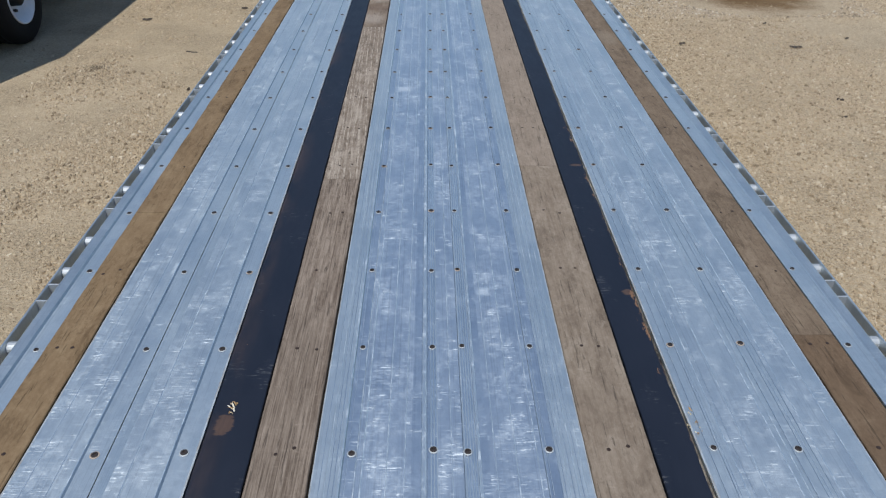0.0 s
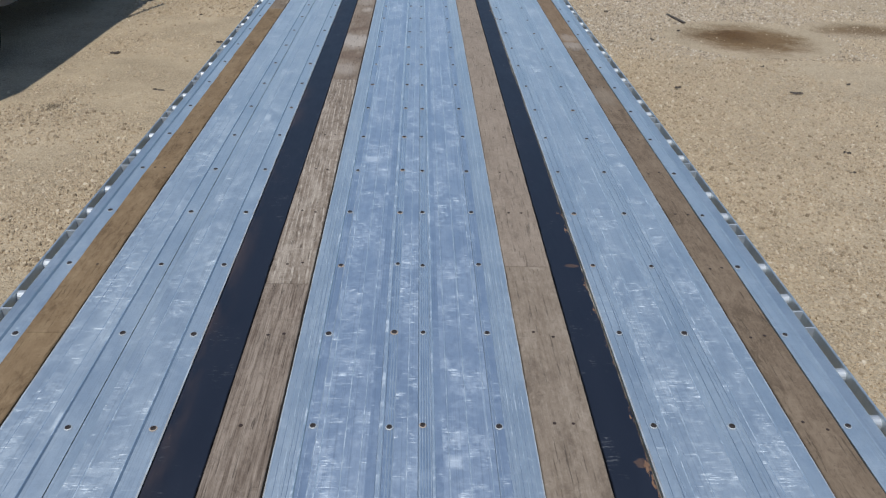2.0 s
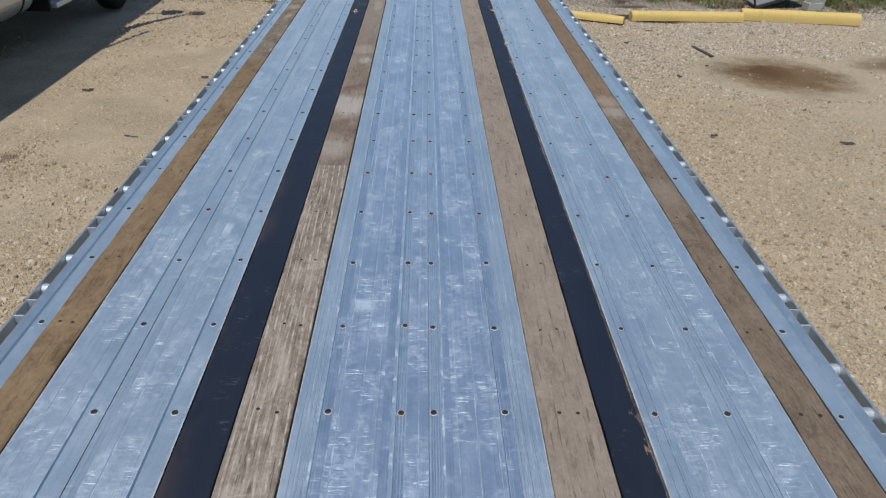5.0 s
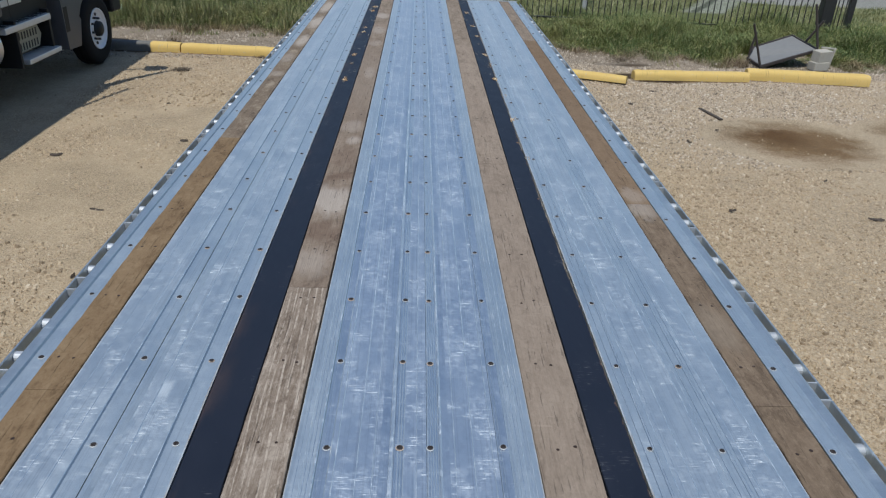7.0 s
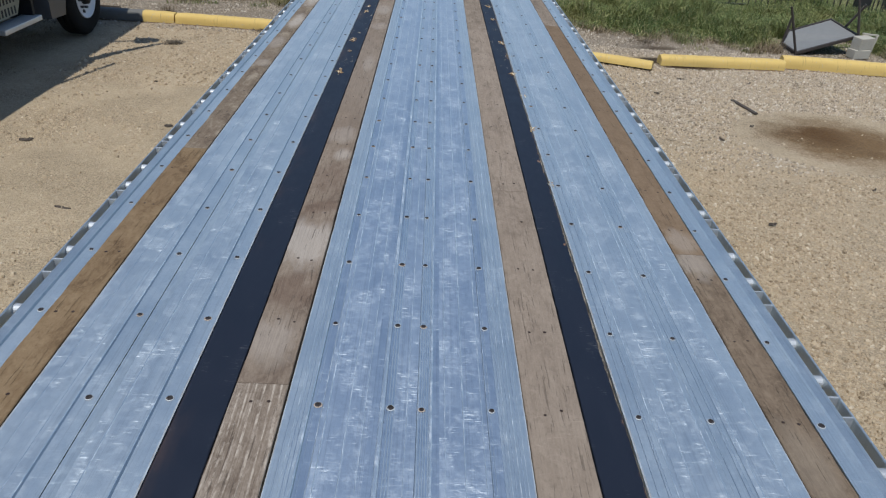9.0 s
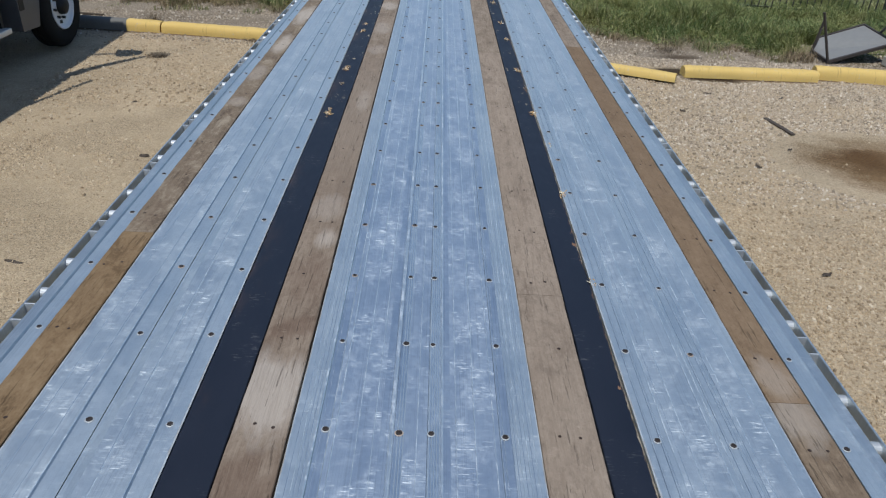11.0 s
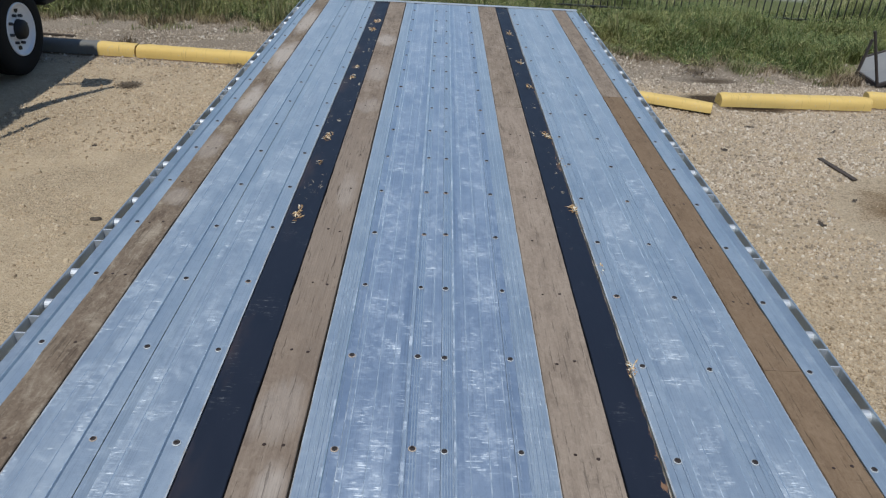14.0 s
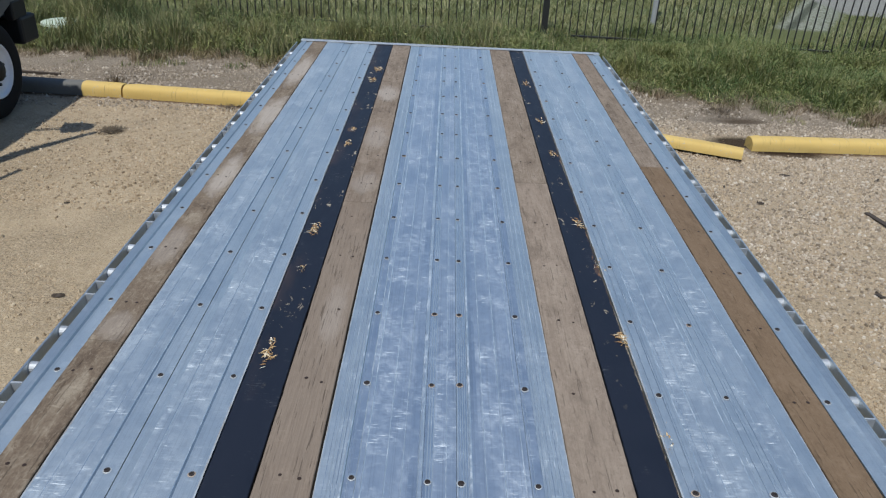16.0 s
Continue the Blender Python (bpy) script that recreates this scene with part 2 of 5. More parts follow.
PALE, KNOT, RUDDY = (0.47, 0.40, 0.335), (0.07, 0.045, 0.03), (0.165, 0.108, 0.075)
wood_streaky = timber("wood_streaky", (0.085, 0.058, 0.040), (0.168, 0.121, 0.086), (0.43, 0.355, 0.282), 0.12, 0.28, (0, 0, 0), wear=0.5, veins=1.0)
wood_coarse = timber("wood_coarse_grained", (0.076, 0.052, 0.037), (0.176, 0.128, 0.094), (0.33, 0.26, 0.202), 0.3, 0.85, (3, 2, 0), [(-0.43, 0.2, 0.10, 0.5, (0.24, 0.185, 0.14), 0.4)])
wood_brown = timber("wood_weathered_brown", (0.092, 0.066, 0.047), (0.203, 0.151, 0.108), (0.34, 0.272, 0.208), 0.1, 0.13, (4, 1, 0), wear=0.5)
wood_grey = timber("wood_weathered_grey", (0.125, 0.092, 0.068), (0.24, 0.182, 0.135), (0.345, 0.272, 0.208), 0.12, 0.13, (2, 5, 0), wear=0.5)
wood_patchy = timber("wood_patchy", (0.09, 0.06, 0.042), (0.185, 0.135, 0.097), (0.29, 0.225, 0.168), 0.12, 0.2, (7, 3, 0),
                     [(-0.43, 7.25, 0.5, 1.25, (0.265, 0.205, 0.155), 0.8), (-0.41, 7.3, 0.05, 0.30, PALE, 0.35), (-0.43, 4.60, 0.14, 0.22, PALE, 0.75), (-0.455, 4.93, 0.05, 0.04, KNOT, 0.7), (-0.45, 3.96, 0.10, 0.16, PALE, 0.4), (-0.43, 4.93, 0.12, 0.08, RUDDY, 0.7), (-0.43, 5.25, 0.11, 0.20, RUDDY, 0.45), (-0.40, 5.55, 0.06, 0.10, PALE, 0.6), (-0.43, 5.82, 0.09, 0.15, PALE, 0.35), (-0.43, 4.26, 0.11, 0.13, RUDDY, 0.6)], 0.65)
wood_worn = timber("wood_worn_brown", (0.092, 0.064, 0.046), (0.20, 0.148, 0.106), (0.33, 0.262, 0.20), 0.12, 0.15, (8, 2, 0),
                   [(-0.43, 10.1, 0.10, 0.22, PALE, 0.75), (-0.43, 9.2, 0.08, 0.28, PALE, 0.5), (-0.42, 8.5, 0.08, 0.15, PALE, 0.4)], 0.45)
wood_gold = timber("wood_golden_brown", (0.082, 0.048, 0.023), (0.188, 0.121, 0.064), (0.275, 0.19, 0.108), 0.06, 0.06, (1, 8, 0), wear=0.6)
wood_old = timber("wood_old_patchy_brown", (0.072, 0.049, 0.034), (0.152, 0.108, 0.073), (0.36, 0.295, 0.215), 0.03, 0.03, (9, 4, 0),
                  [(-1.14, 7.16, 0.07, 0.10, PALE, 0.35), (-1.15, 7.75, 0.06, 0.22, PALE, 0.4), (-1.13, 8.5, 0.07, 0.3, PALE, 0.75), (-1.13, 9.5, 0.08, 0.45, PALE, 0.85), (-1.13, 10.6, 0.08, 0.5, PALE, 0.8)], 0.55)
wood_drab = timber("wood_drab_brown", (0.07, 0.047, 0.03), (0.15, 0.105, 0.069), (0.255, 0.188, 0.128), 0.06, 0.10, (2, 7, 0), [(1.12, 4.60, 0.08, 0.16, PALE, 0.45), (1.12, 3.5, 0.07, 0.2, (0.30, 0.24, 0.18), 0.4)], 0.55)
wood_mid = timber("wood_oiled_mid_brown", (0.094, 0.060, 0.035), (0.178, 0.117, 0.069), (0.25, 0.174, 0.111), 0.06, 0.06, (3, 9, 0), [(1.12, 4.76, 0.08, 0.14, PALE, 0.35)], 0.3)
wood_dark = timber("wood_oiled_dark_brown", (0.066, 0.042, 0.025), (0.132, 0.084, 0.05), (0.19, 0.13, 0.082), 0.06, 0.08, (6, 6, 0), wear=0.55)


def black_paint():
    m = Nodes("chipped_black_paint")
    x = m.axis(0)
    edge_r = m.ramp(m.math("SUBTRACT", x, 0.51), (0.070, 0.0), (0.122, 1.0))
    edge_l = m.ramp(m.math("SUBTRACT", -0.517, x), (0.070, 0.0), (0.125, 1.0))
    n = m.noise((30, 11, 20), 5, 0.7)
    big = m.noise((3, 1.3, 1), 3, 0.6, (2, 2, 0))
    edge = m.math("MULTIPLY", m.math("MAXIMUM", edge_r, m.math("MULTIPLY", edge_l, 0.45)), m.ramp(big, (0.42, 0.1), (0.62, 1.0)))
    chip = m.ramp(m.math("ADD", n, m.math("MULTIPLY", edge, 0.26)), (0.735, 0.0), (0.755, 1.0))
    scuff = m.math("MULTIPLY", m.ramp(m.noise((24, 150, 9), 4, 0.72, (1, 4, 0), 0.5), (0.57, 0.0), (0.65, 1.0)), m.ramp(m.noise((9, 4.5, 2), 4, 0.65, (6, 3, 0)), (0.56, 0.0), (0.64, 1.0)))
    dust = m.noise((14, 5, 3), 4, 0.65)
    c = m.mix(dust, (0.005, 0.007, 0.014), (0.0095, 0.0125, 0.024))
    c = m.mix(m.math("MULTIPLY", scuff, 0.3), c, (0.27, 0.26, 0.25))
    bare = m.mix(m.noise((160, 14, 9), 3, 0.6), (0.10, 0.05, 0.028), (0.27, 0.15, 0.08))
    rim = m.ramp(m.math("SUBTRACT", x, 0.5), (0.112, 0.0), (0.126, 1.0))
    rim = m.math("ADD", m.math("MULTIPLY", rim, 0.36), m.noise((60, 26, 20), 5, 0.75, (9, 1, 0)))
    chip = m.math("MAXIMUM", chip, m.math("MULTIPLY", m.ramp(rim, (0.82, 0.0), (0.90, 1.0)), 0.5))
    y = m.axis(1)
    for cx, cy, rx, ry in ((-0.598, 0.10, 0.030, 0.045), (0.592, 1.63, 0.030, 0.014), (0.606, 0.68, 0.022, 0.020), (0.618, 7.70, 0.015, 0.06), (-0.59, 9.30, 0.03, 0.05)):
        dx = m.math("DIVIDE", m.math("SUBTRACT", x, cx), rx)
        dy = m.math("DIVIDE", m.math("SUBTRACT", y, cy), ry)
        d = m.math("ADD", m.math("SQRT", m.math("ADD", m.math("MULTIPLY", dx, dx), m.math("MULTIPLY", dy, dy))), m.math("MULTIPLY", m.noise((22, 90, 9), 4, 0.7), 1.2))
        chip = m.math("MAXIMUM", chip, m.math("MULTIPLY", m.ramp(m.math("MULTIPLY", d, 0.4), (0.52, 1.0), (0.60, 0.0)), 0.34))
    haze = m.math("MULTIPLY", m.ramp(m.math("SUBTRACT", -0.517, x), (0.055, 0.0), (0.125, 1.0)), m.math("MULTIPLY", m.ramp(m.noise((8, 2.2, 2), 4, 0.65, (3, 8, 0)), (0.47, 0.0), (0.64, 1.0)), 0.38))
    c = m.mix(haze, c, (0.085, 0.05, 0.036))
    far = m.ramp(m.math("MULTIPLY", y, 0.1), (0.68, 0.0), (0.76, 1.0))
    flake = m.ramp(m.math("ADD", m.noise((44, 26, 9), 4, 0.65, (5, 5, 0), 0.6), m.math("MULTIPLY", m.ramp(m.noise((9, 3.2, 2), 3, 0.6, (3, 1, 0)), (0.48, 0.0), (0.62, 1.0)), 0.10)), (0.70, 0.0), (0.72, 1.0))
    flake = m.math("MULTIPLY", m.math("MULTIPLY", flake, far), 0.8)
    c = m.mix(flake, c, m.mix(m.noise(240), (0.30, 0.22, 0.13), (0.55, 0.47, 0.34)))
    c = m.mix(chip, c, bare)
    m.bump(m.math("ADD", m.math("MULTIPLY", m.noise((60, 14, 9), 3), 0.6), m.math("MULTIPLY", chip, -1.0)), 0.4, 0.0015)
    return m.done(c, m.math("ADD", 0.45, m.math("MULTIPLY", dust, 0.25)), 0.0, 0.4)


paint_black = black_paint()
torn_wood = timber("torn_raw_wood", (0.010, 0.009, 0.010), (0.035, 0.026, 0.022), (0.46, 0.39, 0.30), 0.05, 0.35, (5, 5, 0), wear=0.95)
splinter_mat = Nodes("raw_splintered_wood")
splinter_mat = splinter_mat.done(splinter_mat.ramp(splinter_mat.rand(True), (0.0, (0.28, 0.14, 0.055)), (0.55, (0.55, 0.37, 0.18)), (1.0, (0.74, 0.68, 0.55))), 0.75, 0, 0.2)
dark_gap = Nodes("dirt_filled_joint")
dark_gap = dark_gap.done(dark_gap.mix(dark_gap.noise(90), (0.012, 0.011, 0.010), (0.04, 0.034, 0.028)), 0.95, 0, 0.1)


def plain(name, a, b, scale=30, rough=0.6, metal=0.0, spec=0.5, bump=0.0):
    m = Nodes(name)
    n = m.noise(scale, 4, 0.6)
    big = m.noise(scale * 0.12, 3, 0.6, (3, 3, 3))
    if bump:
        m.bump(n, bump, 0.004)
    return m.done(m.mix(m.math("ADD", m.math("MULTIPLY", n, 0.6), m.math("MULTIPLY", big, 0.4)), a, b), rough, metal, spec)


screw_steel = plain("oxidised_screw_steel", (0.035, 0.03, 0.028), (0.13, 0.10, 0.085), 300, 0.5, 0.7)
screw_rust = plain("rust_ring", (0.30, 0.22, 0.16), (0.44, 0.37, 0.31), 200, 0.8, 0.1)
screw_ring = plain("pale_ring_round_screw", (0.44, 0.45, 0.45), (0.56, 0.565, 0.55), 200, 0.5, 0.5)
nail_mat = plain("rusted_nail", (0.025, 0.018, 0.014), (0.07, 0.04, 0.03), 300, 0.7, 0.5)
steel_frame = plain("black_frame_steel", (0.012, 0.012, 0.013), (0.035, 0.033, 0.03), 20, 0.55, 0.0)
rubber = plain("tyre_rubber", (0.005, 0.005, 0.005), (0.014, 0.0135, 0.013), 60, 0.85, 0, 0.2)
cab_paint = plain("grey_truck_paint", (0.062, 0.064, 0.071), (0.088, 0.09, 0.097), 9, 0.4, 0, 0.5)
rim_paint = plain("white_wheel_paint", (0.55, 0.56, 0.58), (0.72, 0.73, 0.75), 25, 0.4, 0, 0.5)
nut_steel = plain("greasy_dark_steel", (0.012, 0.015, 0.022), (0.05, 0.055, 0.065), 60, 0.5, 0.3)
black_plastic = plain("black_plastic", (0.006, 0.006, 0.0065), (0.016, 0.016, 0.016), 40, 0.55, 0, 0.3)
step_metal = plain("worn_step_aluminium", (0.5, 0.5, 0.5), (0.75, 0.74, 0.72), 30, 0.45, 0.6)
slot_panel = plain("dusty_perforated_steel", (0.22, 0.215, 0.165), (0.34, 0.33, 0.25), 40, 0.6, 0.3)
tank_metal = plain("brushed_tank_aluminium", (0.55, 0.56, 0.57), (0.7, 0.71, 0.72), 14, 0.35, 0.85)
glass_dark = plain("dark_window_glass", (0.015, 0.018, 0.02), (0.025, 0.028, 0.03), 4, 0.05, 0, 0.6)
fence_paint = plain("black_fence_paint", (0.008, 0.008, 0.008), (0.03, 0.026, 0.022), 40, 0.5)
concrete = plain("weathered_concrete", (0.28, 0.25, 0.205), (0.48, 0.44, 0.37), 45, 0.9, 0, 0.2, 0.4)
# bare kerb concrete, darkened to carry the truck's shade up to the yellow
shade_toned_concrete = plain("shade_toned_concrete", (0.11, 0.105, 0.098), (0.18, 0.172, 0.158), 40, 0.9, 0, 0.2, 0.4)
pole_grey = plain("grey_galvanised_pole", (0.28, 0.28, 0.27), (0.42, 0.415, 0.40), 20, 0.7)
table_top = plain("grey_table_laminate", (0.155, 0.15, 0.142), (0.225, 0.215, 0.20), 12, 0.6)
table_steel = plain("rusty_black_steel", (0.014, 0.012, 0.011), (0.06, 0.042, 0.032), 50, 0.65)
stick_mat = plain("dark_weathered_strip", (0.028, 0.02, 0.015), (0.085, 0.062, 0.045), 60, 0.8)
twig_mat = plain("dry_twig", (0.065, 0.048, 0.03), (0.17, 0.125, 0.08), 60, 0.85)
lid_mat = plain("pale_green_lid", (0.40, 0.455, 0.35), (0.52, 0.57, 0.46), 20, 0.6)


def yellow_kerb():
    m = Nodes("yellow_kerb_paint")
    n = m.noise(26, 5, 0.68)
    big = m.noise((2.2, 5, 5), 4, 0.6)
    streak = m.noise((30, 2.5, 2.5), 4, 0.7, (0, 0, 0), 0.4)
    c = m.mix(big, (0.54, 0.36, 0.10), (0.65, 0.455, 0.16))
    c = m.mix(m.math("MULTIPLY", m.math("MULTIPLY", m.ramp(streak, (0.58, 0.0), (0.68, 1.0)), m.ramp(big, (0.36, 0.0), (0.5, 1.0))), 0.7), c, (0.27, 0.19, 0.07))
    c = m.mix(m.ramp(m.math("ADD", n, m.math("MULTIPLY", big, 0.18)), (0.72, 0.0), (0.76, 1.0)), c, (0.42, 0.38, 0.30))
    c = m.mix(m.ramp(n, (0.27, 0.55), (0.34, 0.0)), c, (0.16, 0.12, 0.07))
    m.bump(n, 0.5, 0.004)
    return m.done(c, 0.75, 0, 0.3)


kerb_mat = yellow_kerb()


KERBS = [(-4.03, 14.08, -2.15, 13.93), (-5.89, 14.20, -4.04, 14.09), (1.62, 13.52, 3.36, 12.81), (3.54, 13.21, 5.47, 13.31), (5.51, 13.45, 7.50, 13.25)]


def ground_mat():
    m = Nodes("gravel_lot_ground")
    x, y = m.axis(0), m.axis(1)
    wob = m.math("MULTIPLY", m.math("SUBTRACT", m.noise(1.1, 4, 0.6), 0.5), 1.3)
    fine = m.noise(95, 3, 0.7)
    mid = m.noise(20, 4, 0.65)
    big = m.noise(0.75, 4, 0.6)
    peb, pit = m.cells(62, "Color"), m.cells(62)
    grit, grit_pit = m.cells(140, "Color"), m.cells(140)
    clod = m.noise(58, 4, 0.75, (4, 4, 4), 0.5)
    rough = m.math("MULTIPLY", m.ramp(m.math("MULTIPLY", y, 0.05), (0.15, 0.0), (0.34, 0.5), (0.50, 0.6), (0.60, 0.9)), m.ramp(x, (0.3, 0.0), (1.0, 1.0)))
    rough = m.math("MAXIMUM", m.math("MULTIPLY", rough, 0.9), m.ramp(m.noise(1.1, 3, 0.6, (7, 2, 0)), (0.42, 0.12), (0.58, 1.0)))
    c = m.mix(m.ramp(mid, (0.3, 0.0), (0.7, 1.0)), (0.43, 0.325, 0.208), (0.53, 0.412, 0.275))
    # darker clods, with shade beside the stones painted in
    c = m.mix(m.math("MULTIPLY", m.math("MULTIPLY", m.ramp(clod, (0.38, 1.0), (0.48, 0.0)), rough), 0.75), c, (0.185, 0.14, 0.09))
    c = m.mix(m.math("MULTIPLY", m.ramp(fine, (0.3, 1.0), (0.50, 0.0)), 0.32), c, (0.20, 0.155, 0.10))
    c = m.mix(m.math("MULTIPLY", m.ramp(fine, (0.56, 0.0), (0.74, 1.0)), 0.35), c, (0.56, 0.47, 0.35))
    c = m.mix(m.math("MULTIPLY", m.ramp(peb, (0.15, 1.0), (0.5, 0.0)), 0.22), c, (0.25, 0.19, 0.125))
    c = m.mix(m.math("MULTIPLY", m.ramp(peb, (0.62, 0.0), (0.85, 1.0)), 0.26), c, (0.60, 0.50, 0.375))
    c = m.mix(m.math("MULTIPLY", m.ramp(grit, (0.15, 1.0), (0.5, 0.0)), 0.14), c, (0.22, 0.17, 0.11))
    # shade in the crevices between pebbles, put into the colour
    gap_shade = m.math("MAXIMUM", m.math("MULTIPLY", m.ramp(pit, (0.50, 0.0), (0.72, 1.0)), 0.5), m.math("MULTIPLY", m.ramp(grit_pit, (0.50, 0.0), (0.72, 1.0)), 0.28))
    c = m.mix(m.math("MULTIPLY", gap_shade, m.math("ADD", m.math("MULTIPLY", rough, 0.85), 0.10)), c, (0.13, 0.098, 0.064))
    c = m.mix(m.math("MULTIPLY", m.ramp(big, (0.40, 0.0), (0.70, 1.0)), 0.30), c, (0.27, 0.21, 0.14))
    # grey crushed stone between the kerbs and the grass
    verge = m.ramp(m.math("ADD", m.math("MULTIPLY", m.math("SUBTRACT", m.math("ADD", y, m.math("MULTIPLY", m.ramp(x, (0.0, 0.0), (1.0, 1.0)), 0.3)), 13.85), 0.8), m.math("MULTIPLY", wob, 0.5)), (0.0, 0.0), (0.4, 1.0))
    stone = m.mix(mid, (0.21, 0.168, 0.122), (0.37, 0.30, 0.225))
    # dark flecks among the crushed stone, shade painted between the pieces
    stone = m.mix(m.math("MULTIPLY", m.ramp(clod, (0.38, 1.0), (0.52, 0.0)), 0.85), stone, (0.085, 0.068, 0.05))
    stone = m.mix(m.math("MULTIPLY", m.ramp(big, (0.46, 0.0), (0.62, 1.0)), 0.35), stone, (0.18, 0.135, 0.092))
    c = m.mix(verge, c, stone)
    # soil and short turf under the grass
    edge = m.math("ADD", y, m.math("MULTIPLY", m.math("MAXIMUM", x, -2.5), 0.2))
    litter = m.ramp(m.math("ADD", m.math("MULTIPLY", m.math("SUBTRACT", edge, 15.42), 0.7), m.math("MULTIPLY", wob, 0.4)), (0.0, 0.0), (0.35, 1.0))
    c = m.mix(m.math("MULTIPLY", litter, 0.8), c, m.mix(clod, (0.045, 0.034, 0.022), (0.22, 0.165, 0.105)))
    soil = m.ramp(m.math("ADD", m.math("MULTIPLY", m.math("SUBTRACT", edge, 15.75), 0.6), m.math("MULTIPLY", wob, 0.4)), (0.0, 0.0), (0.5, 1.0))
    turf = m.mix(m.noise(9, 4, 0.7), (0.055, 0.07, 0.022), (0.16, 0.16, 0.065))
    c = m.mix(soil, c, turf)

    # oil stains
    def spot(cx, cy, rx, ry, edge, dark, amount):
        nonlocal c
        dx = m.math("DIVIDE", m.math("SUBTRACT", x, cx), rx)
        dy = m.math("DIVIDE", m.math("SUBTRACT", y, cy), ry)
        d = m.math("SQRT", m.math("ADD", m.math("MULTIPLY", dx, dx), m.math("MULTIPLY", dy, dy)))
        d = m.math("ADD", d, m.math("ADD", m.math("MULTIPLY", m.math("SUBTRACT", m.noise(2.6, 3, 0.6), 0.5), 0.85), m.math("MULTIPLY", m.math("SUBTRACT", clod, 0.5), 0.7)))
        f = m.math("MULTIPLY", m.ramp(d, (edge, 1.0), (1.0, 0.0)), amount)
        c = m.mix(f, c, dark, "MULTIPLY")

    spot(4.90, 10.10, 1.05, 0.98, 0.50, (0.42, 0.325, 0.225), 0.95)
    spot(4.60, 10.30, 0.60, 0.50, 0.35, (0.60, 0.52, 0.42), 0.9)
    spot(6.9, 10.75, 0.9, 0.45, 0.4, (0.42, 0.34, 0.26), 0.85)
    # dark dirt in the gap between two kerbs, with its shade painted in
    spot(3.46, 13.40, 0.40, 0.26, 0.5, (0.10, 0.08, 0.06), 0.95)
    # shade at the kerb's front foot, painted into the ground
    spot(3.95, 13.06, 0.6, 0.16, 0.45, (0.12, 0.095, 0.075), 0.9)
    # darker smears on the verge
    spot(3.78, 14.24, 0.50, 0.20, 0.3, (0.26, 0.21, 0.16), 0.85)
    spot(-2.6, 14.35, 1.2, 0.14, 0.3, (0.45, 0.38, 0.31), 0.7)
    # dark dirt along the feet of the kerbs, shade beneath them painted in
    for x0, y0, x1, y1 in KERBS:
        ln = math.hypot(x1 - x0, y1 - y0)
        ux, uy = (x1 - x0) / ln, (y1 - y0) / ln
        rx, ry = m.math("SUBTRACT", x, x0), m.math("SUBTRACT", y, y0)
        along = m.math("ADD", m.math("MULTIPLY", rx, ux), m.math("MULTIPLY", ry, uy))
        across = m.math("ABSOLUTE", m.math("SUBTRACT", m.math("MULTIPLY", ry, ux), m.math("MULTIPLY", rx, uy)))
        f = m.ramp(m.math("ADD", across, m.math("MULTIPLY", m.math("SUBTRACT", mid, 0.5), 0.10)), (0.145, 1.0), (0.205, 0.0))
        f = m.math("MULTIPLY", f, m.math("MULTIPLY", m.ramp(m.math("DIVIDE", along, ln + 0.2), (0.0, 0.0), (0.02, 1.0)), m.ramp(m.math("DIVIDE", along, ln), (0.97, 1.0), (1.0, 0.0))))
        c = m.mix(m.math("MULTIPLY", f, 0.85), c, (0.26, 0.20, 0.15), "MULTIPLY")
    # gravel drive and pale street beyond the fence
    u = m.math("SUBTRACT", m.math("MULTIPLY", m.math("SUBTRACT", x, 7.6), 0.86), m.math("MULTIPLY", m.math("SUBTRACT", y, 21.2), 0.5))
    u = m.math("ABSOLUTE", m.math("ADD", u, m.math("MULTIPLY", wob, 0.25)))
    drive = m.math("MULTIPLY", m.ramp(u, (0.40, 1.0), (0.62, 0.0)), m.ramp(m.math("SUBTRACT", y, 20.6), (0.0, 0.0), (0.3, 1.0)))
    rub = m.ramp(m.noise(16, 5, 0.8), (0.40, 0.0), (0.60, 1.0))
    c = m.mix(drive, c, m.mix(rub, (0.10, 0.112, 0.056), (0.33, 0.322, 0.265)))
    # a darker diagonal stripe along the drive
    drive_stripe = m.math("ABSOLUTE", m.math("ADD", m.math("SUBTRACT", m.math("MULTIPLY", m.math("SUBTRACT", x, 7.6), 0.86), m.math("MULTIPLY", m.math("SUBTRACT", y, 21.2), 0.5)), 0.22))
    c = m.mix(m.math("MULTIPLY", m.math("MULTIPLY", m.ramp(drive_stripe, (0.06, 1.0), (0.13, 0.0)), drive), 0.8), c, (0.05, 0.055, 0.035))
    road = m.math("MULTIPLY", m.ramp(m.math("SUBTRACT", y, 22.6), (0.0, 0.0), (0.15, 1.0)), m.ramp(m.math("SUBTRACT", x, 9.2), (0.0, 0.0), (0.2, 1.0)))
    c = m.mix(road, c, m.mix(rub, (0.18, 0.172, 0.145), (0.285, 0.272, 0.238)))
    m.bump(m.math("ADD", m.math("MULTIPLY", fine, 0.7), m.math("ADD", mid, m.math("MULTIPLY", m.cells(48), 0.5))), 0.8, 0.018)
    return m.done(c, 0.95, 0, 0.15)


ground_material = ground_mat()
gravel_mat = Nodes("limestone_gravel")
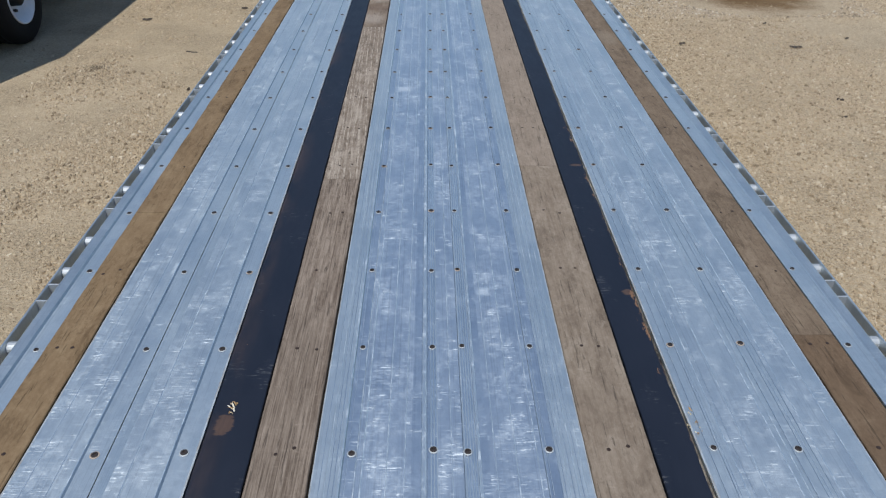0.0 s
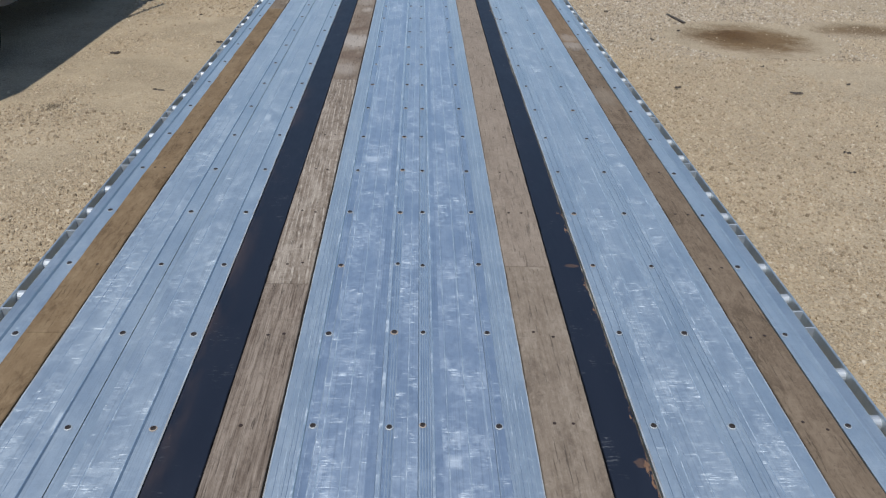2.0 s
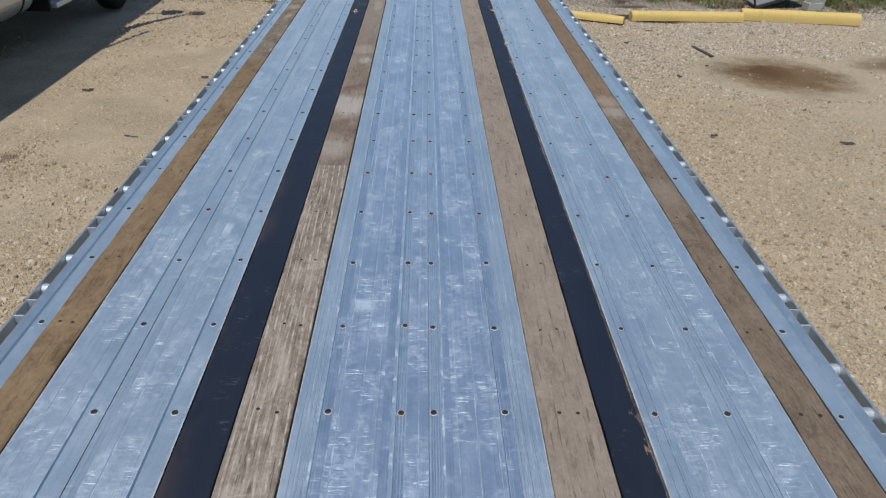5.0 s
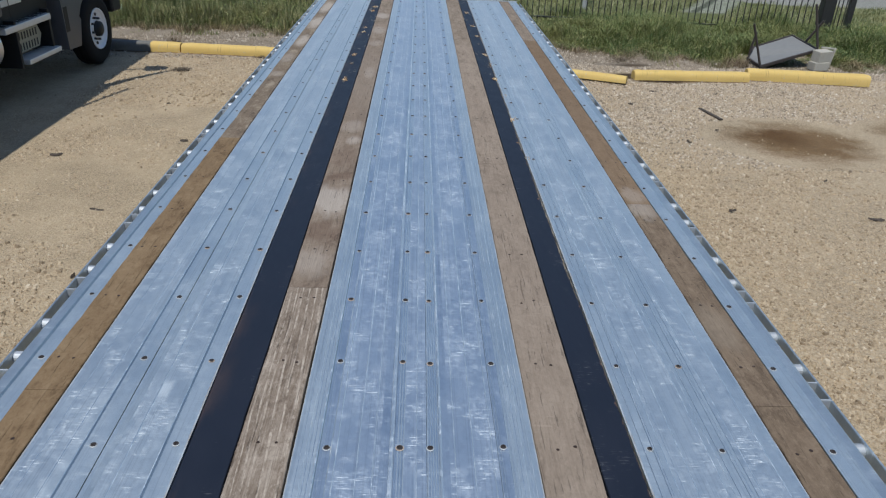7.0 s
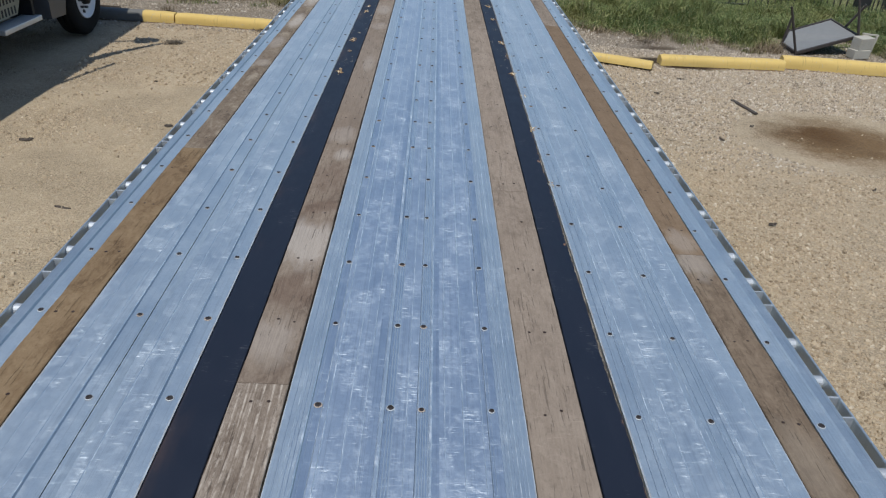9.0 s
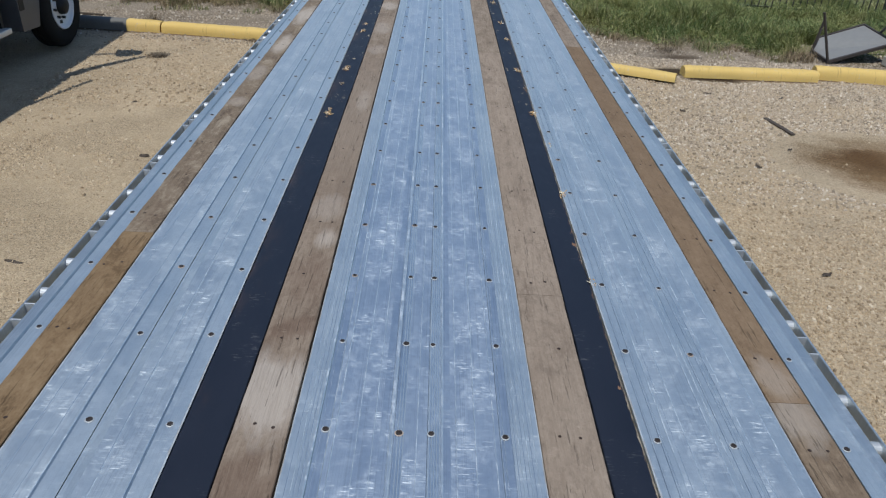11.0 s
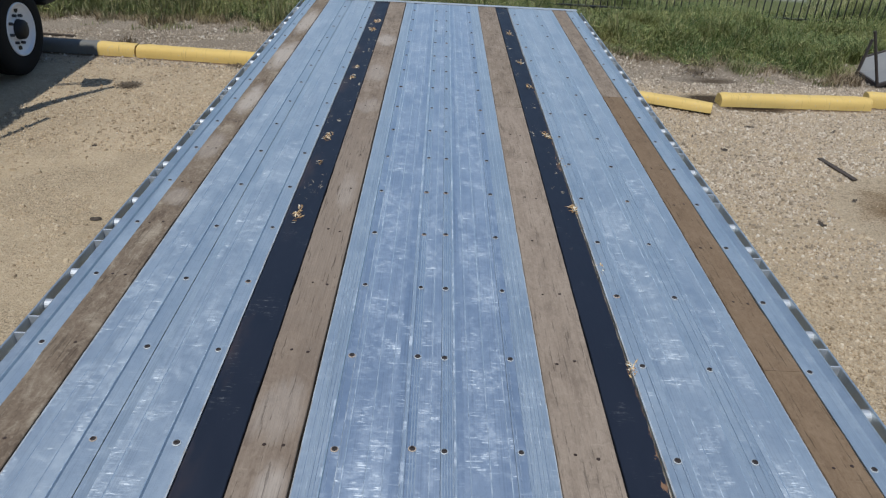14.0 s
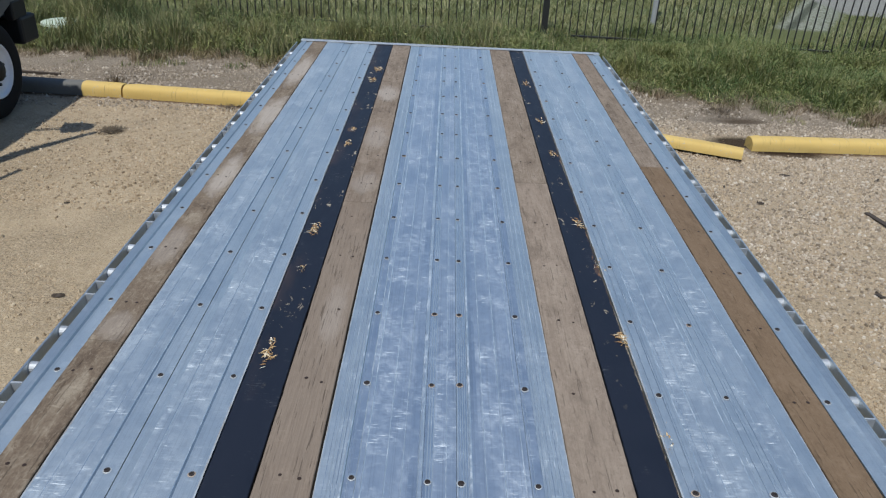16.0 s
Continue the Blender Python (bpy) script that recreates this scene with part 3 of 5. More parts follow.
gravel_mat = gravel_mat.done(gravel_mat.ramp(gravel_mat.rand(True), (0.0, (0.24, 0.178, 0.115)), (0.25, (0.37, 0.283, 0.186)), (0.9, (0.465, 0.364, 0.247)), (1.0, (0.55, 0.45, 0.33))), 0.9, 0, 0.2)
gravel_pale = Nodes("pale_drifted_gravel")
gravel_pale = gravel_pale.done(gravel_pale.ramp(gravel_pale.rand(True), (0.0, (0.20, 0.155, 0.11)), (0.35, (0.35, 0.28, 0.203)), (0.85, (0.49, 0.402, 0.303)), (1.0, (0.62, 0.535, 0.43))), 0.9, 0, 0.2)
gravel_dark = Nodes("grey_crushed_stone")
gravel_dark = gravel_dark.done(gravel_dark.ramp(gravel_dark.rand(True), (0.0, (0.15, 0.115, 0.08)), (0.35, (0.275, 0.22, 0.16)), (0.85, (0.385, 0.315, 0.24)), (1.0, (0.52, 0.45, 0.365))), 0.9, 0, 0.2)


def blade_mat(name, *stops):
    m = Nodes(name)
    c = m.ramp(m.rand(True), *stops)
    c = m.mix(m.math("MULTIPLY", m.ramp(m.noise(1.3, 3), (0.4, 0.0), (0.65, 1.0)), 0.35), c, (0.165, 0.145, 0.042))
    c = m.mix(m.math("MULTIPLY", m.ramp(m.noise((0.7, 1.1, 2), 4, 0.65, (3, 6, 0)), (0.50, 0.0), (0.62, 1.0)), 0.3), c, (0.30, 0.25, 0.085))
    c = m.mix(m.math("MULTIPLY", m.ramp(m.noise((0.8, 1.3, 2), 3, 0.6, (9, 1, 0)), (0.50, 0.0), (0.60, 1.0)), 0.3), c, (0.05, 0.105, 0.036))
    return m.done(c, 0.6, 0, 0.3)


grass_green = blade_mat("green_grass", (0.0, (0.028, 0.050, 0.013)), (0.45, (0.095, 0.137, 0.035)), (0.8, (0.228, 0.250, 0.072)), (1.0, (0.46, 0.40, 0.20)))
grass_dry = blade_mat("seeding_grass", (0.0, (0.065, 0.095, 0.03)), (0.4, (0.15, 0.172, 0.064)), (0.7, (0.265, 0.245, 0.115)), (1.0, (0.45, 0.375, 0.22)))
grass_dead = blade_mat("dead_grass", (0.0, (0.085, 0.055, 0.03)), (0.5, (0.21, 0.145, 0.085)), (1.0, (0.40, 0.31, 0.20)))
grass_field = blade_mat("field_grass", (0.0, (0.11, 0.135, 0.05)), (0.5, (0.215, 0.225, 0.098)), (1.0, (0.40, 0.36, 0.20)))


# ---- building helpers ----
def mesh_of(name, verts, faces, mats, index=None, smooth=False):
    me = bpy.data.meshes.new(name)
    me.from_pydata(verts, [], faces)
    for m in mats if isinstance(mats, (list, tuple)) else [mats]:
        me.materials.append(m)
    if index is not None:
        me.polygons.foreach_set("material_index", index)
    if smooth:
        me.polygons.foreach_set("use_smooth", [True] * len(me.polygons))
    me.update()
    return me


def bm_mesh(name, bm, mats, smooth=False):
    me = bpy.data.meshes.new(name)
    bmesh.ops.recalc_face_normals(bm, faces=bm.faces)
    bm.to_mesh(me)
    bm.free()
    for m in mats if isinstance(mats, (list, tuple)) else [mats]:
        me.materials.append(m)
    if smooth:
        me.polygons.foreach_set("use_smooth", [True] * len(me.polygons))
    return me


def hang(ob, parent):
    ob.parent = parent
    return ob


def part(name, bm, material, parent, label="", smooth=False):
    me = bm if isinstance(bm, bpy.types.Mesh) else bm_mesh(name, bm, material, smooth)
    ob = hang(new(name, me), parent)
    if label:
        tagged(ob, label)
    return ob


def thing(name, label, category, group="", kind="", at=(0, 0, 0)):
    ob = new(name)
    ob.location = at
    return tagged(ob, label, category, group, kind)


def box(bm, x0, x1, y0, y1, z0, z1, bevel=0.0, turn=None):
    """A box, bevelled; turn is applied last."""
    r = bmesh.ops.create_cube(bm, size=1.0)
    vs = r["verts"]
    m = Matrix.Translation(((x0 + x1) / 2, (y0 + y1) / 2, (z0 + z1) / 2)) @ Matrix.Diagonal((x1 - x0, y1 - y0, z1 - z0, 1))
    bmesh.ops.transform(bm, matrix=(turn or Matrix()) @ m, verts=vs)
    if bevel:
        es = list({e for v in vs for e in v.link_edges})
        bmesh.ops.bevel(bm, geom=es, offset=bevel, segments=2, affect="EDGES", profile=0.5)
    return bm


def tube(bm, a, b, r, r2=None, seg=16, caps=True):
    """A round bar from a to b."""
    a, b = Vector(a), Vector(b)
    m = Matrix.Translation((a + b) / 2) @ (b - a).to_track_quat("Z", "Y").to_matrix().to_4x4()
    bmesh.ops.create_cone(bm, cap_ends=caps, segments=seg, radius1=r, radius2=r if r2 is None else r2, depth=(b - a).length, matrix=m)
    return bm


def prism(bm, outline, x0, x1):
    """A shape given in (y, z), pushed from x0 to x1."""
    a = [bm.verts.new((x0, y, z)) for y, z in outline]
    b = [bm.verts.new((x1, y, z)) for y, z in outline]
    bm.faces.new(a)
    bm.faces.new(b[::-1])
    for i in range(len(a)):
        j = (i + 1) % len(a)
        bm.faces.new((a[i], b[i], b[j], a[j]))
    return bm


def lathe(profile, centre, seg=40):
    """Turned about the x axis: profile of (x, radius)."""
    vs, fs = [], []
    n = len(profile)
    for i in range(seg):
        t = 2 * math.pi * i / seg
        vs += [(centre[0] + x, centre[1] + r * math.cos(t), centre[2] + r * math.sin(t)) for x, r in profile]
    for i in range(seg):
        for k in range(n - 1):
            p, q = i * n + k, ((i + 1) % seg) * n + k
            fs.append((p, q, q + 1, p + 1))
    return vs, fs


# ---- ground ----
def ground_sheet():
    xs = [-600, -200, -60, -25] + [-14 + 0.35 * i for i in range(81)] + [25, 60, 200, 600]
    ys = [-600, -200, -60, -20, -8] + [-4 + 0.35 * i for i in range(81)] + [30, 45, 90, 200, 600]
    vs = []
    for y in ys:
        for x in xs:
            z = 0.0
            if -13 < x < 14 and -3 < y < 24:
                z = 0.030 * (noise.noise((x * 0.45, y * 0.45, 0)) ) - 0.012
                if y > 14.3:
                    z += 0.03 * noise.noise((x * 1.3, y * 1.3, 3))
            vs.append((x, y, min(z, 0.02)))
    n = len(xs)
    fs = [(j * n + i, j * n + i + 1, (j + 1) * n + i + 1, (j + 1) * n + i) for j in range(len(ys) - 1) for i in range(n - 1)]
    ob = new("ground", mesh_of("ground", vs, fs, ground_material, smooth=True))
    tagged(ob, "tan gravel lot with grey stone verge and turf", "ground", kind="structure")


ground_sheet()


def scatter_stones(name, label, mat, count, area, size, seed, keep, lump=False):
    """Loose stones in one mesh; a lump has a flattened top and more sides."""
    r = random.Random(seed)
    vs, fs = [], []
    octa = [(1, 0, 0), (-1, 0, 0), (0, 1, 0), (0, -1, 0), (0, 0, 1)]
    tri = [(0, 2, 4), (2, 1, 4), (1, 3, 4), (3, 0, 4)]
    made = 0
    while made < count:
        x, y = r.uniform(*area[0]), r.uniform(*area[1])
        if not keep(x, y, r):
            continue
        made += 1
        s = size[0] * (size[1] / size[0]) ** (r.random() ** 3.2)
        a, k = r.uniform(0, 6.3), len(vs)
        sx, sy, sz = s * r.uniform(0.7, 1.3), s * r.uniform(0.6, 1.1), s * r.uniform(0.55, 1.05)
        ca, sa = math.cos(a), math.sin(a)
        g = 0.030 * noise.noise((x * 0.45, y * 0.45, 0)) - 0.012
        ax, ay = r.uniform(-0.45, 0.45), r.uniform(-0.45, 0.45)
        if lump:
            hs = [r.uniform(0.55, 1.0) for _ in range(5)]
            for up in (0, 1):
                for i in range(5):
                    q = 2 * math.pi * i / 5 + r.uniform(-0.25, 0.25)
                    wide = (0.62 if up else 1.0) * r.uniform(0.8, 1.15)
                    px, py = sx * wide * math.cos(q) + 0.3 * up * ax * sx, sy * wide * math.sin(q) + 0.3 * up * ay * sy
                    vs.append((x + ca * px - sa * py, y + sa * px + ca * py, g + sz * (1.1 * hs[i] if up else -0.2)))
            fs += [(k + i, k + (i + 1) % 5, k + 5 + (i + 1) % 5, k + 5 + i) for i in range(5)] + [tuple(k + 5 + i for i in range(5))]
            continue
        for px, py, pz in octa:
            px, py = (ax, ay) if pz else (px, py)
            px, py, pz = px * sx * r.uniform(0.75, 1.2), py * sy * r.uniform(0.75, 1.2), pz * sz
            vs.append((x + ca * px - sa * py, y + sa * px + ca * py, g + pz - sz * (0.0 if pz else 0.2)))
        fs += [(a_ + k, b_ + k, c_ + k) for a_, b_, c_ in tri]
    ob = new(name, mesh_of(name, vs, fs, mat))
    tagged(ob, label, "gravel", kind="stuff")


def on_dark_patch(x, y):
    """Inside the oil stains and the kerbs' dark patches few stones lie loose."""
    return math.hypot((x - 4.9) / 1.25, (y - 10.1) / 1.05) < 1 or math.hypot((x - 6.9) / 1.0, (y - 10.75) / 0.5) < 1 or math.hypot((x - 3.45) / 0.5, (y - 13.38) / 0.25) < 1 or math.hypot((x - 4.0) / 0.55, (y - 13.08) / 0.12) < 1 or math.hypot((x - 3.62) / 0.5, (y - 14.28) / 0.16) < 1


def at_kerb(x, y, far=0.19):
    """Near a kerb's foot, where the dark strip is kept clear of loose stones."""
    for x0, y0, x1, y1 in KERBS:
        ln = math.hypot(x1 - x0, y1 - y0)
        u, v = ((x - x0) * (x1 - x0) + (y - y0) * (y1 - y0)) / ln, ((y - y0) * (x1 - x0) - (x - x0) * (y1 - y0)) / ln
        if 0 < u < ln and abs(v) < far:
            return True
    return False


def on_lot(x, y, r):
    if abs(x) < 1.9 and y < 12 or x < -4.3 and r.random() < 0.75 or on_dark_patch(x, y) and r.random() < 0.93 or y > 12.5 and at_kerb(x, y) and r.random() < 0.85:
        return False
    d = 0.03 + 3.0 * max(0.0, noise.noise((x * 0.55, y * 0.4, 7)) + 0.7 * noise.noise((x * 1.9, y * 1.5, 3)) + 0.4 * noise.noise((x * 5, y * 4, 5)) + 0.02)
    return r.random() < d


def coarse(x, y, r):
    if abs(x) < 2.2 or x < -4.3 or on_dark_patch(x, y) and r.random() < 0.985:
        return False
    d = 1.8 * max(0.0, noise.noise((x * 0.5, y * 0.6, 17)) + 0.6 * noise.noise((x * 1.7, y * 1.9, 11)) + 0.5 * noise.noise((x * 5, y * 5, 2)) + (0.1 if x > 0 and y > 9 else -0.12))
    return r.random() < d


scatter_stones("loose_gravel", "loose tan limestone gravel lying on the lot", gravel_mat, 60000, ((-8.5, 9.0), (0.5, 13.9)), (0.006, 0.026), 3, on_lot)
scatter_stones("coarse_gravel", "coarser pale gravel lying on the lot", gravel_mat, 45000, ((-6.5, 9.0), (2.0, 13.9)), (0.009, 0.026), 5, coarse)
scatter_stones("dirt_clods", "dry clods of earth lying beside the trailer", gravel_mat, 6500, ((-4.3, -1.9), (2.6, 10.8)), (0.009, 0.030), 9, lambda x, y, r: r.random() < 2.2 * max(0.0, noise.noise((x * 0.9, y * 0.7, 21)) + 0.7 * noise.noise((x * 2.6, y * 2.2, 4))) * max(0.12, 1.5 - 0.17 * y), True)
scatter_stones("crushed_limestone", "crushed limestone pebbles packed beside the trailer", gravel_mat, 27000, ((1.8, 5.0), (1.8, 9.0)), (0.0085, 0.026), 10, lambda x, y, r: not on_dark_patch(x, y) and r.random() < (0.45 + 1.2 * max(0.0, noise.noise((x * 0.8, y * 0.9, 31)) + 0.5 * noise.noise((x * 2.8, y * 2.4, 14)))) * min(1.0, 1.6 - 0.2 * x), True)
scatter_stones("kerbside_pebbles", "pebbles lying on the lot before the kerbs", gravel_mat, 6000, ((-4.6, -1.4), (10.8, 13.9)), (0.009, 0.026), 18, lambda x, y, r: not at_kerb(x, y) and r.random() < 0.35 + 0.8 * max(0.0, noise.noise((x * 1.1, y * 1.2, 12))), True)
scatter_stones("lot_pebbles", "pale pebbles lying on the open lot", gravel_pale, 11000, ((2.2, 6.4), (9.0, 13.1)), (0.009, 0.026), 19, lambda x, y, r: not on_dark_patch(x, y) and not at_kerb(x, y) and r.random() < 0.25 + 1.1 * max(0.0, noise.noise((x * 0.9, y * 1.3, 22)) + 0.4 * noise.noise((x * 3, y * 3.4, 6))), True)
scatter_stones("kerbside_gravel", "loose pale gravel drifted along the kerbs", gravel_pale, 36000, ((1.5, 9.0), (10.4, 14.2)), (0.008, 0.030), 6, lambda x, y, r: not on_dark_patch(x, y) and not (at_kerb(x, y) and r.random() < 0.85) and r.random() < 0.2 + 1.5 * max(0.0, noise.noise((x * 0.8, y * 1.1, 4)) + 0.15 + 0.1 * (y - 11)))
scatter_stones("verge_stones", "grey crushed stone along the verge behind the kerbs", gravel_dark, 60000, ((-9, 9.5), (13.6, 16.6)), (0.009, 0.036), 4, lambda x, y, r: not on_dark_patch(x, y) and not (at_kerb(x, y) and r.random() < 0.85) and r.random() < 0.25 + 1.6 * max(0.0, noise.noise((x * 1.1, y * 1.5, 8)) + 0.3))


# ---- grass ----
def uneven(x, y):
    """A height field of clumps at several sizes, with no even beat."""
    w = np.zeros(len(x))
    for fx, fy, ph, amp in ((1.31, 0.83, 0.3, 1.0), (-0.97, 1.73, 1.9, 1.0), (2.9, -1.37, 4.1, 0.8), (3.7, 4.3, 2.2, 0.7), (-6.1, 3.9, 5.0, 0.6), (8.3, 7.1, 0.9, 0.5), (-11.9, 9.7, 3.3, 0.4)):
        w += amp * np.sin(fx * x + fy * y + ph + 0.8 * np.sin(0.6 * fy * x - 0.7 * fx * y))
    return np.clip(0.74 + 0.17 * w, 0.3, 1.2)


def leaves(name, label, mat, count, area, tall, long, wide, seed, keep, shape):
    """Small pointed leaves spread through the depth of the weeds, each a bent four-sided blade."""
    r = np.random.RandomState(seed)
    p = np.zeros((0, 2))
    while len(p) < count:
        q = np.column_stack([r.uniform(*area[0], 60000), r.uniform(*area[1], 60000)])
        p = np.concatenate([p, q[keep(q[:, 0], q[:, 1], r)]])
    p = p[:count]
    h = tall * uneven(p[:, 0], p[:, 1]) * shape(p[:, 0], p[:, 1])
    z = h * r.uniform(0.05, 1.0, count) ** 0.7
    a, ln, w = r.uniform(0, 2 * np.pi, count), r.uniform(*long, count), r.uniform(*wide, count)
    up = r.uniform(-0.5, 0.9, count)
    d = np.column_stack([np.cos(a), np.sin(a), up]) * ln[:, None]
    s = np.column_stack([-np.sin(a), np.cos(a), r.uniform(-0.6, 0.6, count)]) * w[:, None]
    b = np.column_stack([p, z])
    mid = b + d * 0.5 + np.array([0, 0, 1.0]) * (ln * 0.12)[:, None]
    v = np.stack([b, mid + s, b + d, mid - s], 1).reshape(-1, 3)
    me = bpy.data.meshes.new(name)
    me.vertices.add(len(v))
    me.vertices.foreach_set("co", v.ravel())
    me.loops.add(len(v))
    me.loops.foreach_set("vertex_index", np.arange(len(v), dtype=np.int32))
    me.polygons.add(count)
    me.polygons.foreach_set("loop_start", np.arange(0, 4 * count, 4, dtype=np.int32))
    me.update(calc_edges=True)
    me.validate()
    me.materials.append(mat)
    tagged(new(name, me), label, "grass", kind="stuff")


def blades(name, label, mat, count, area, tall, wide, seed, keep, shape=lambda x, y: 1.0, lean_most=0.75):
    """Many bent grass blades in one mesh."""
    r = np.random.RandomState(seed)
    got = []
    while sum(len(g) for g in got) < count:
        p = np.column_stack([r.uniform(*area[0], 60000), r.uniform(*area[1], 60000)])
        got.append(p[keep(p[:, 0], p[:, 1], r)])
    p = np.concatenate(got)[:count]
    n = len(p)
    clump = uneven(p[:, 0], p[:, 1])
    h = r.uniform(tall[0], tall[1], n) * clump * shape(p[:, 0], p[:, 1])
    w = r.uniform(wide[0], wide[1], n)
    a = r.uniform(0, 2 * np.pi, n)
    lean = r.uniform(0.05, lean_most, n) * h
    la = a + r.uniform(-0.7, 0.7, n) + np.pi / 2
    side = np.column_stack([np.cos(a), np.sin(a), np.zeros(n)]) * w[:, None]
    tip = np.column_stack([np.cos(la) * lean, np.sin(la) * lean, h])
    base = np.column_stack([p, np.full(n, -0.03)])
    mid = base + tip * np.array([0.32, 0.32, 0.58])
    v = np.stack([base - side, base + side, mid + side * 0.8, mid - side * 0.8, base + tip], 1).reshape(-1, 3)
    k = np.arange(n)[:, None] * 5
    me = bpy.data.meshes.new(name)
    loops = np.concatenate([k + np.array([0, 1, 2, 3]), k + np.array([3, 2, 4])], 1).ravel()
    me.vertices.add(len(v))
    me.vertices.foreach_set("co", v.ravel())
    me.loops.add(len(loops))
    me.loops.foreach_set("vertex_index", loops.astype(np.int32))
    starts = (np.arange(n)[:, None] * 7 + np.array([0, 4])).ravel()
    me.polygons.add(len(starts))
    me.polygons.foreach_set("loop_start", starts.astype(np.int32))
    me.update(calc_edges=True)
    me.validate()
    me.materials.append(mat)
    tagged(new(name, me), label, "grass", kind="stuff")


def verge_edge(x):
    """The near edge of the tall grass."""
    base = np.interp(x, [-14, -5.4, -3.4, 0, 2.7, 3.6, 4.6, 5.5, 6.5, 7.5, 14], [16.0, 16.05, 16.25, 16.0, 15.4, 15.15, 14.82, 14.55, 14.5, 14.65, 14.8])
    return base + 0.16 * np.sin(x * 3.1) + 0.12 * np.sin(x * 7.7 + 1) + 0.08 * np.sin(x * 17.0)


def patchy(p, q):
    return 0.5 + 0.5 * np.sin(p * 1.7 + 2 * np.sin(q * 1.3)) * np.sin(q * 2.1 + 2 * np.sin(p * 0.9))


LID = (-6.43, 17.55)


def lower_at_fence(x, y):
    """Short at the fence line, at the open edge and before the lid, tall between."""
    back = np.interp(y, [16.9, 18.3], [1.0, 0.0]) + np.interp(y, [16.9, 18.3], [0.0, 1.0]) * (0.55 + 0.22 * np.sin(x * 1.7 + 0.6) + 0.16 * np.sin(x * 4.1))
    side = np.interp(x, [-4.5, -2.8], [1.7, 1.0])
    rise = np.clip((y - verge_edge(x)) / np.interp(x, [-2.5, 1.5], [0.35, 1.1]), 0.16, 1.0)
    open_at_lid = np.where((np.abs(x - LID[0]) < 0.42) & (y > 16.5) & (y < LID[1] + 0.2), 0.32, 1.0)
    return np.minimum(back * side, 1.05) * rise * open_at_lid


def by_table(x, y):
    return (x < 5.98) | (x > 7.7) | (y > 15.5)


def off_lid(x, y):
    return np.hypot(x - LID[0], y - LID[1]) > 0.34


blades("tall_grass", "dense green grass and weeds along the fence", grass_green, 170000, ((1.0, 13.5), (14.6, 19.2)), (0.16, 0.50), (0.002, 0.005), 11,
       lambda x, y, r: (y > verge_edge(x)) & (r.rand(len(x)) < 0.45 + 0.55 * patchy(x, y)) & by_table(x, y), lower_at_fence, 1.1)
leaves("leafy_weeds", "dense broad-leaved green weeds among the grass", grass_green, 70000, ((0.8, 12.5), (14.8, 18.9)), 0.40, (0.03, 0.10), (0.0022, 0.0055), 15,
       lambda x, y, r: (y > verge_edge(x) + 0.05) & (r.rand(len(x)) < 0.35 + 0.65 * patchy(x * 1.6, y * 1.9)) & by_table(x, y), lower_at_fence)
blades("seeding_grass", "tall yellowing seeding grass along the fence", grass_dry, 80000, ((-13.5, 3.2), (15.3, 19.2)), (0.26, 0.72), (0.0025, 0.006), 12,
       lambda x, y, r: (y > verge_edge(x)) & (r.rand(len(x)) < 0.35 + 0.65 * patchy(x, y)) & ((x < 1.0) | (r.rand(len(x)) < 0.35)) & off_lid(x, y), lower_at_fence, 0.6)
leaves("low_weeds", "green weeds growing through the seeding grass", grass_green, 60000, ((-13.5, 1.6), (15.6, 18.9)), 0.42, (0.04, 0.13), (0.0028, 0.007), 16,
       lambda x, y, r: (y > verge_edge(x) + 0.1) & (r.rand(len(x)) < 0.25 + 0.75 * patchy(x * 1.3, y * 1.7)) & off_lid(x, y), lower_at_fence)
blades("field_grass", "mown olive field grass beyond the fence", grass_field, 90000, ((-15, 17), (18.9, 30)), (0.06, 0.20), (0.004, 0.010), 13,
       lambda x, y, r: (np.abs((x - 7.6) * 0.86 - (y - 21.2) * 0.5) > 0.5) & ~((y > 22.5) & (x > 9.1)) & (r.rand(len(x)) < 1.25 - (y - 18.9) / 14), lean_most=1.6)
blades("dead_grass", "dead brown grass matted along the edge of the weeds", grass_dead, 16000, ((-9, 9.5), (14.2, 16.9)), (0.04, 0.17), (0.002, 0.005), 17,
       lambda x, y, r: (np.abs(y - verge_edge(x) - 0.02) < 0.22) & (r.rand(len(x)) < 0.25 + 0.75 * patchy(x * 1.2, y * 0.7)) & by_table(x, y), lean_most=1.7)
blades("verge_weeds", "sparse weeds and tufts on the stone verge", grass_dry, 1900, ((-9, 9.5), (14.2, 16.9)), (0.03, 0.12), (0.003, 0.007), 14,
       lambda x, y, r: (patchy(x * 2.1, y * 2.3) > 0.80) & (y < verge_edge(x) + 0.2) & (y > verge_edge(x) - 0.9))


# ---- flatbed trailer ----
trailer = thing("flatbed_trailer", "flatbed trailer with aluminium deck, wooden strips and black strips", "trailer")


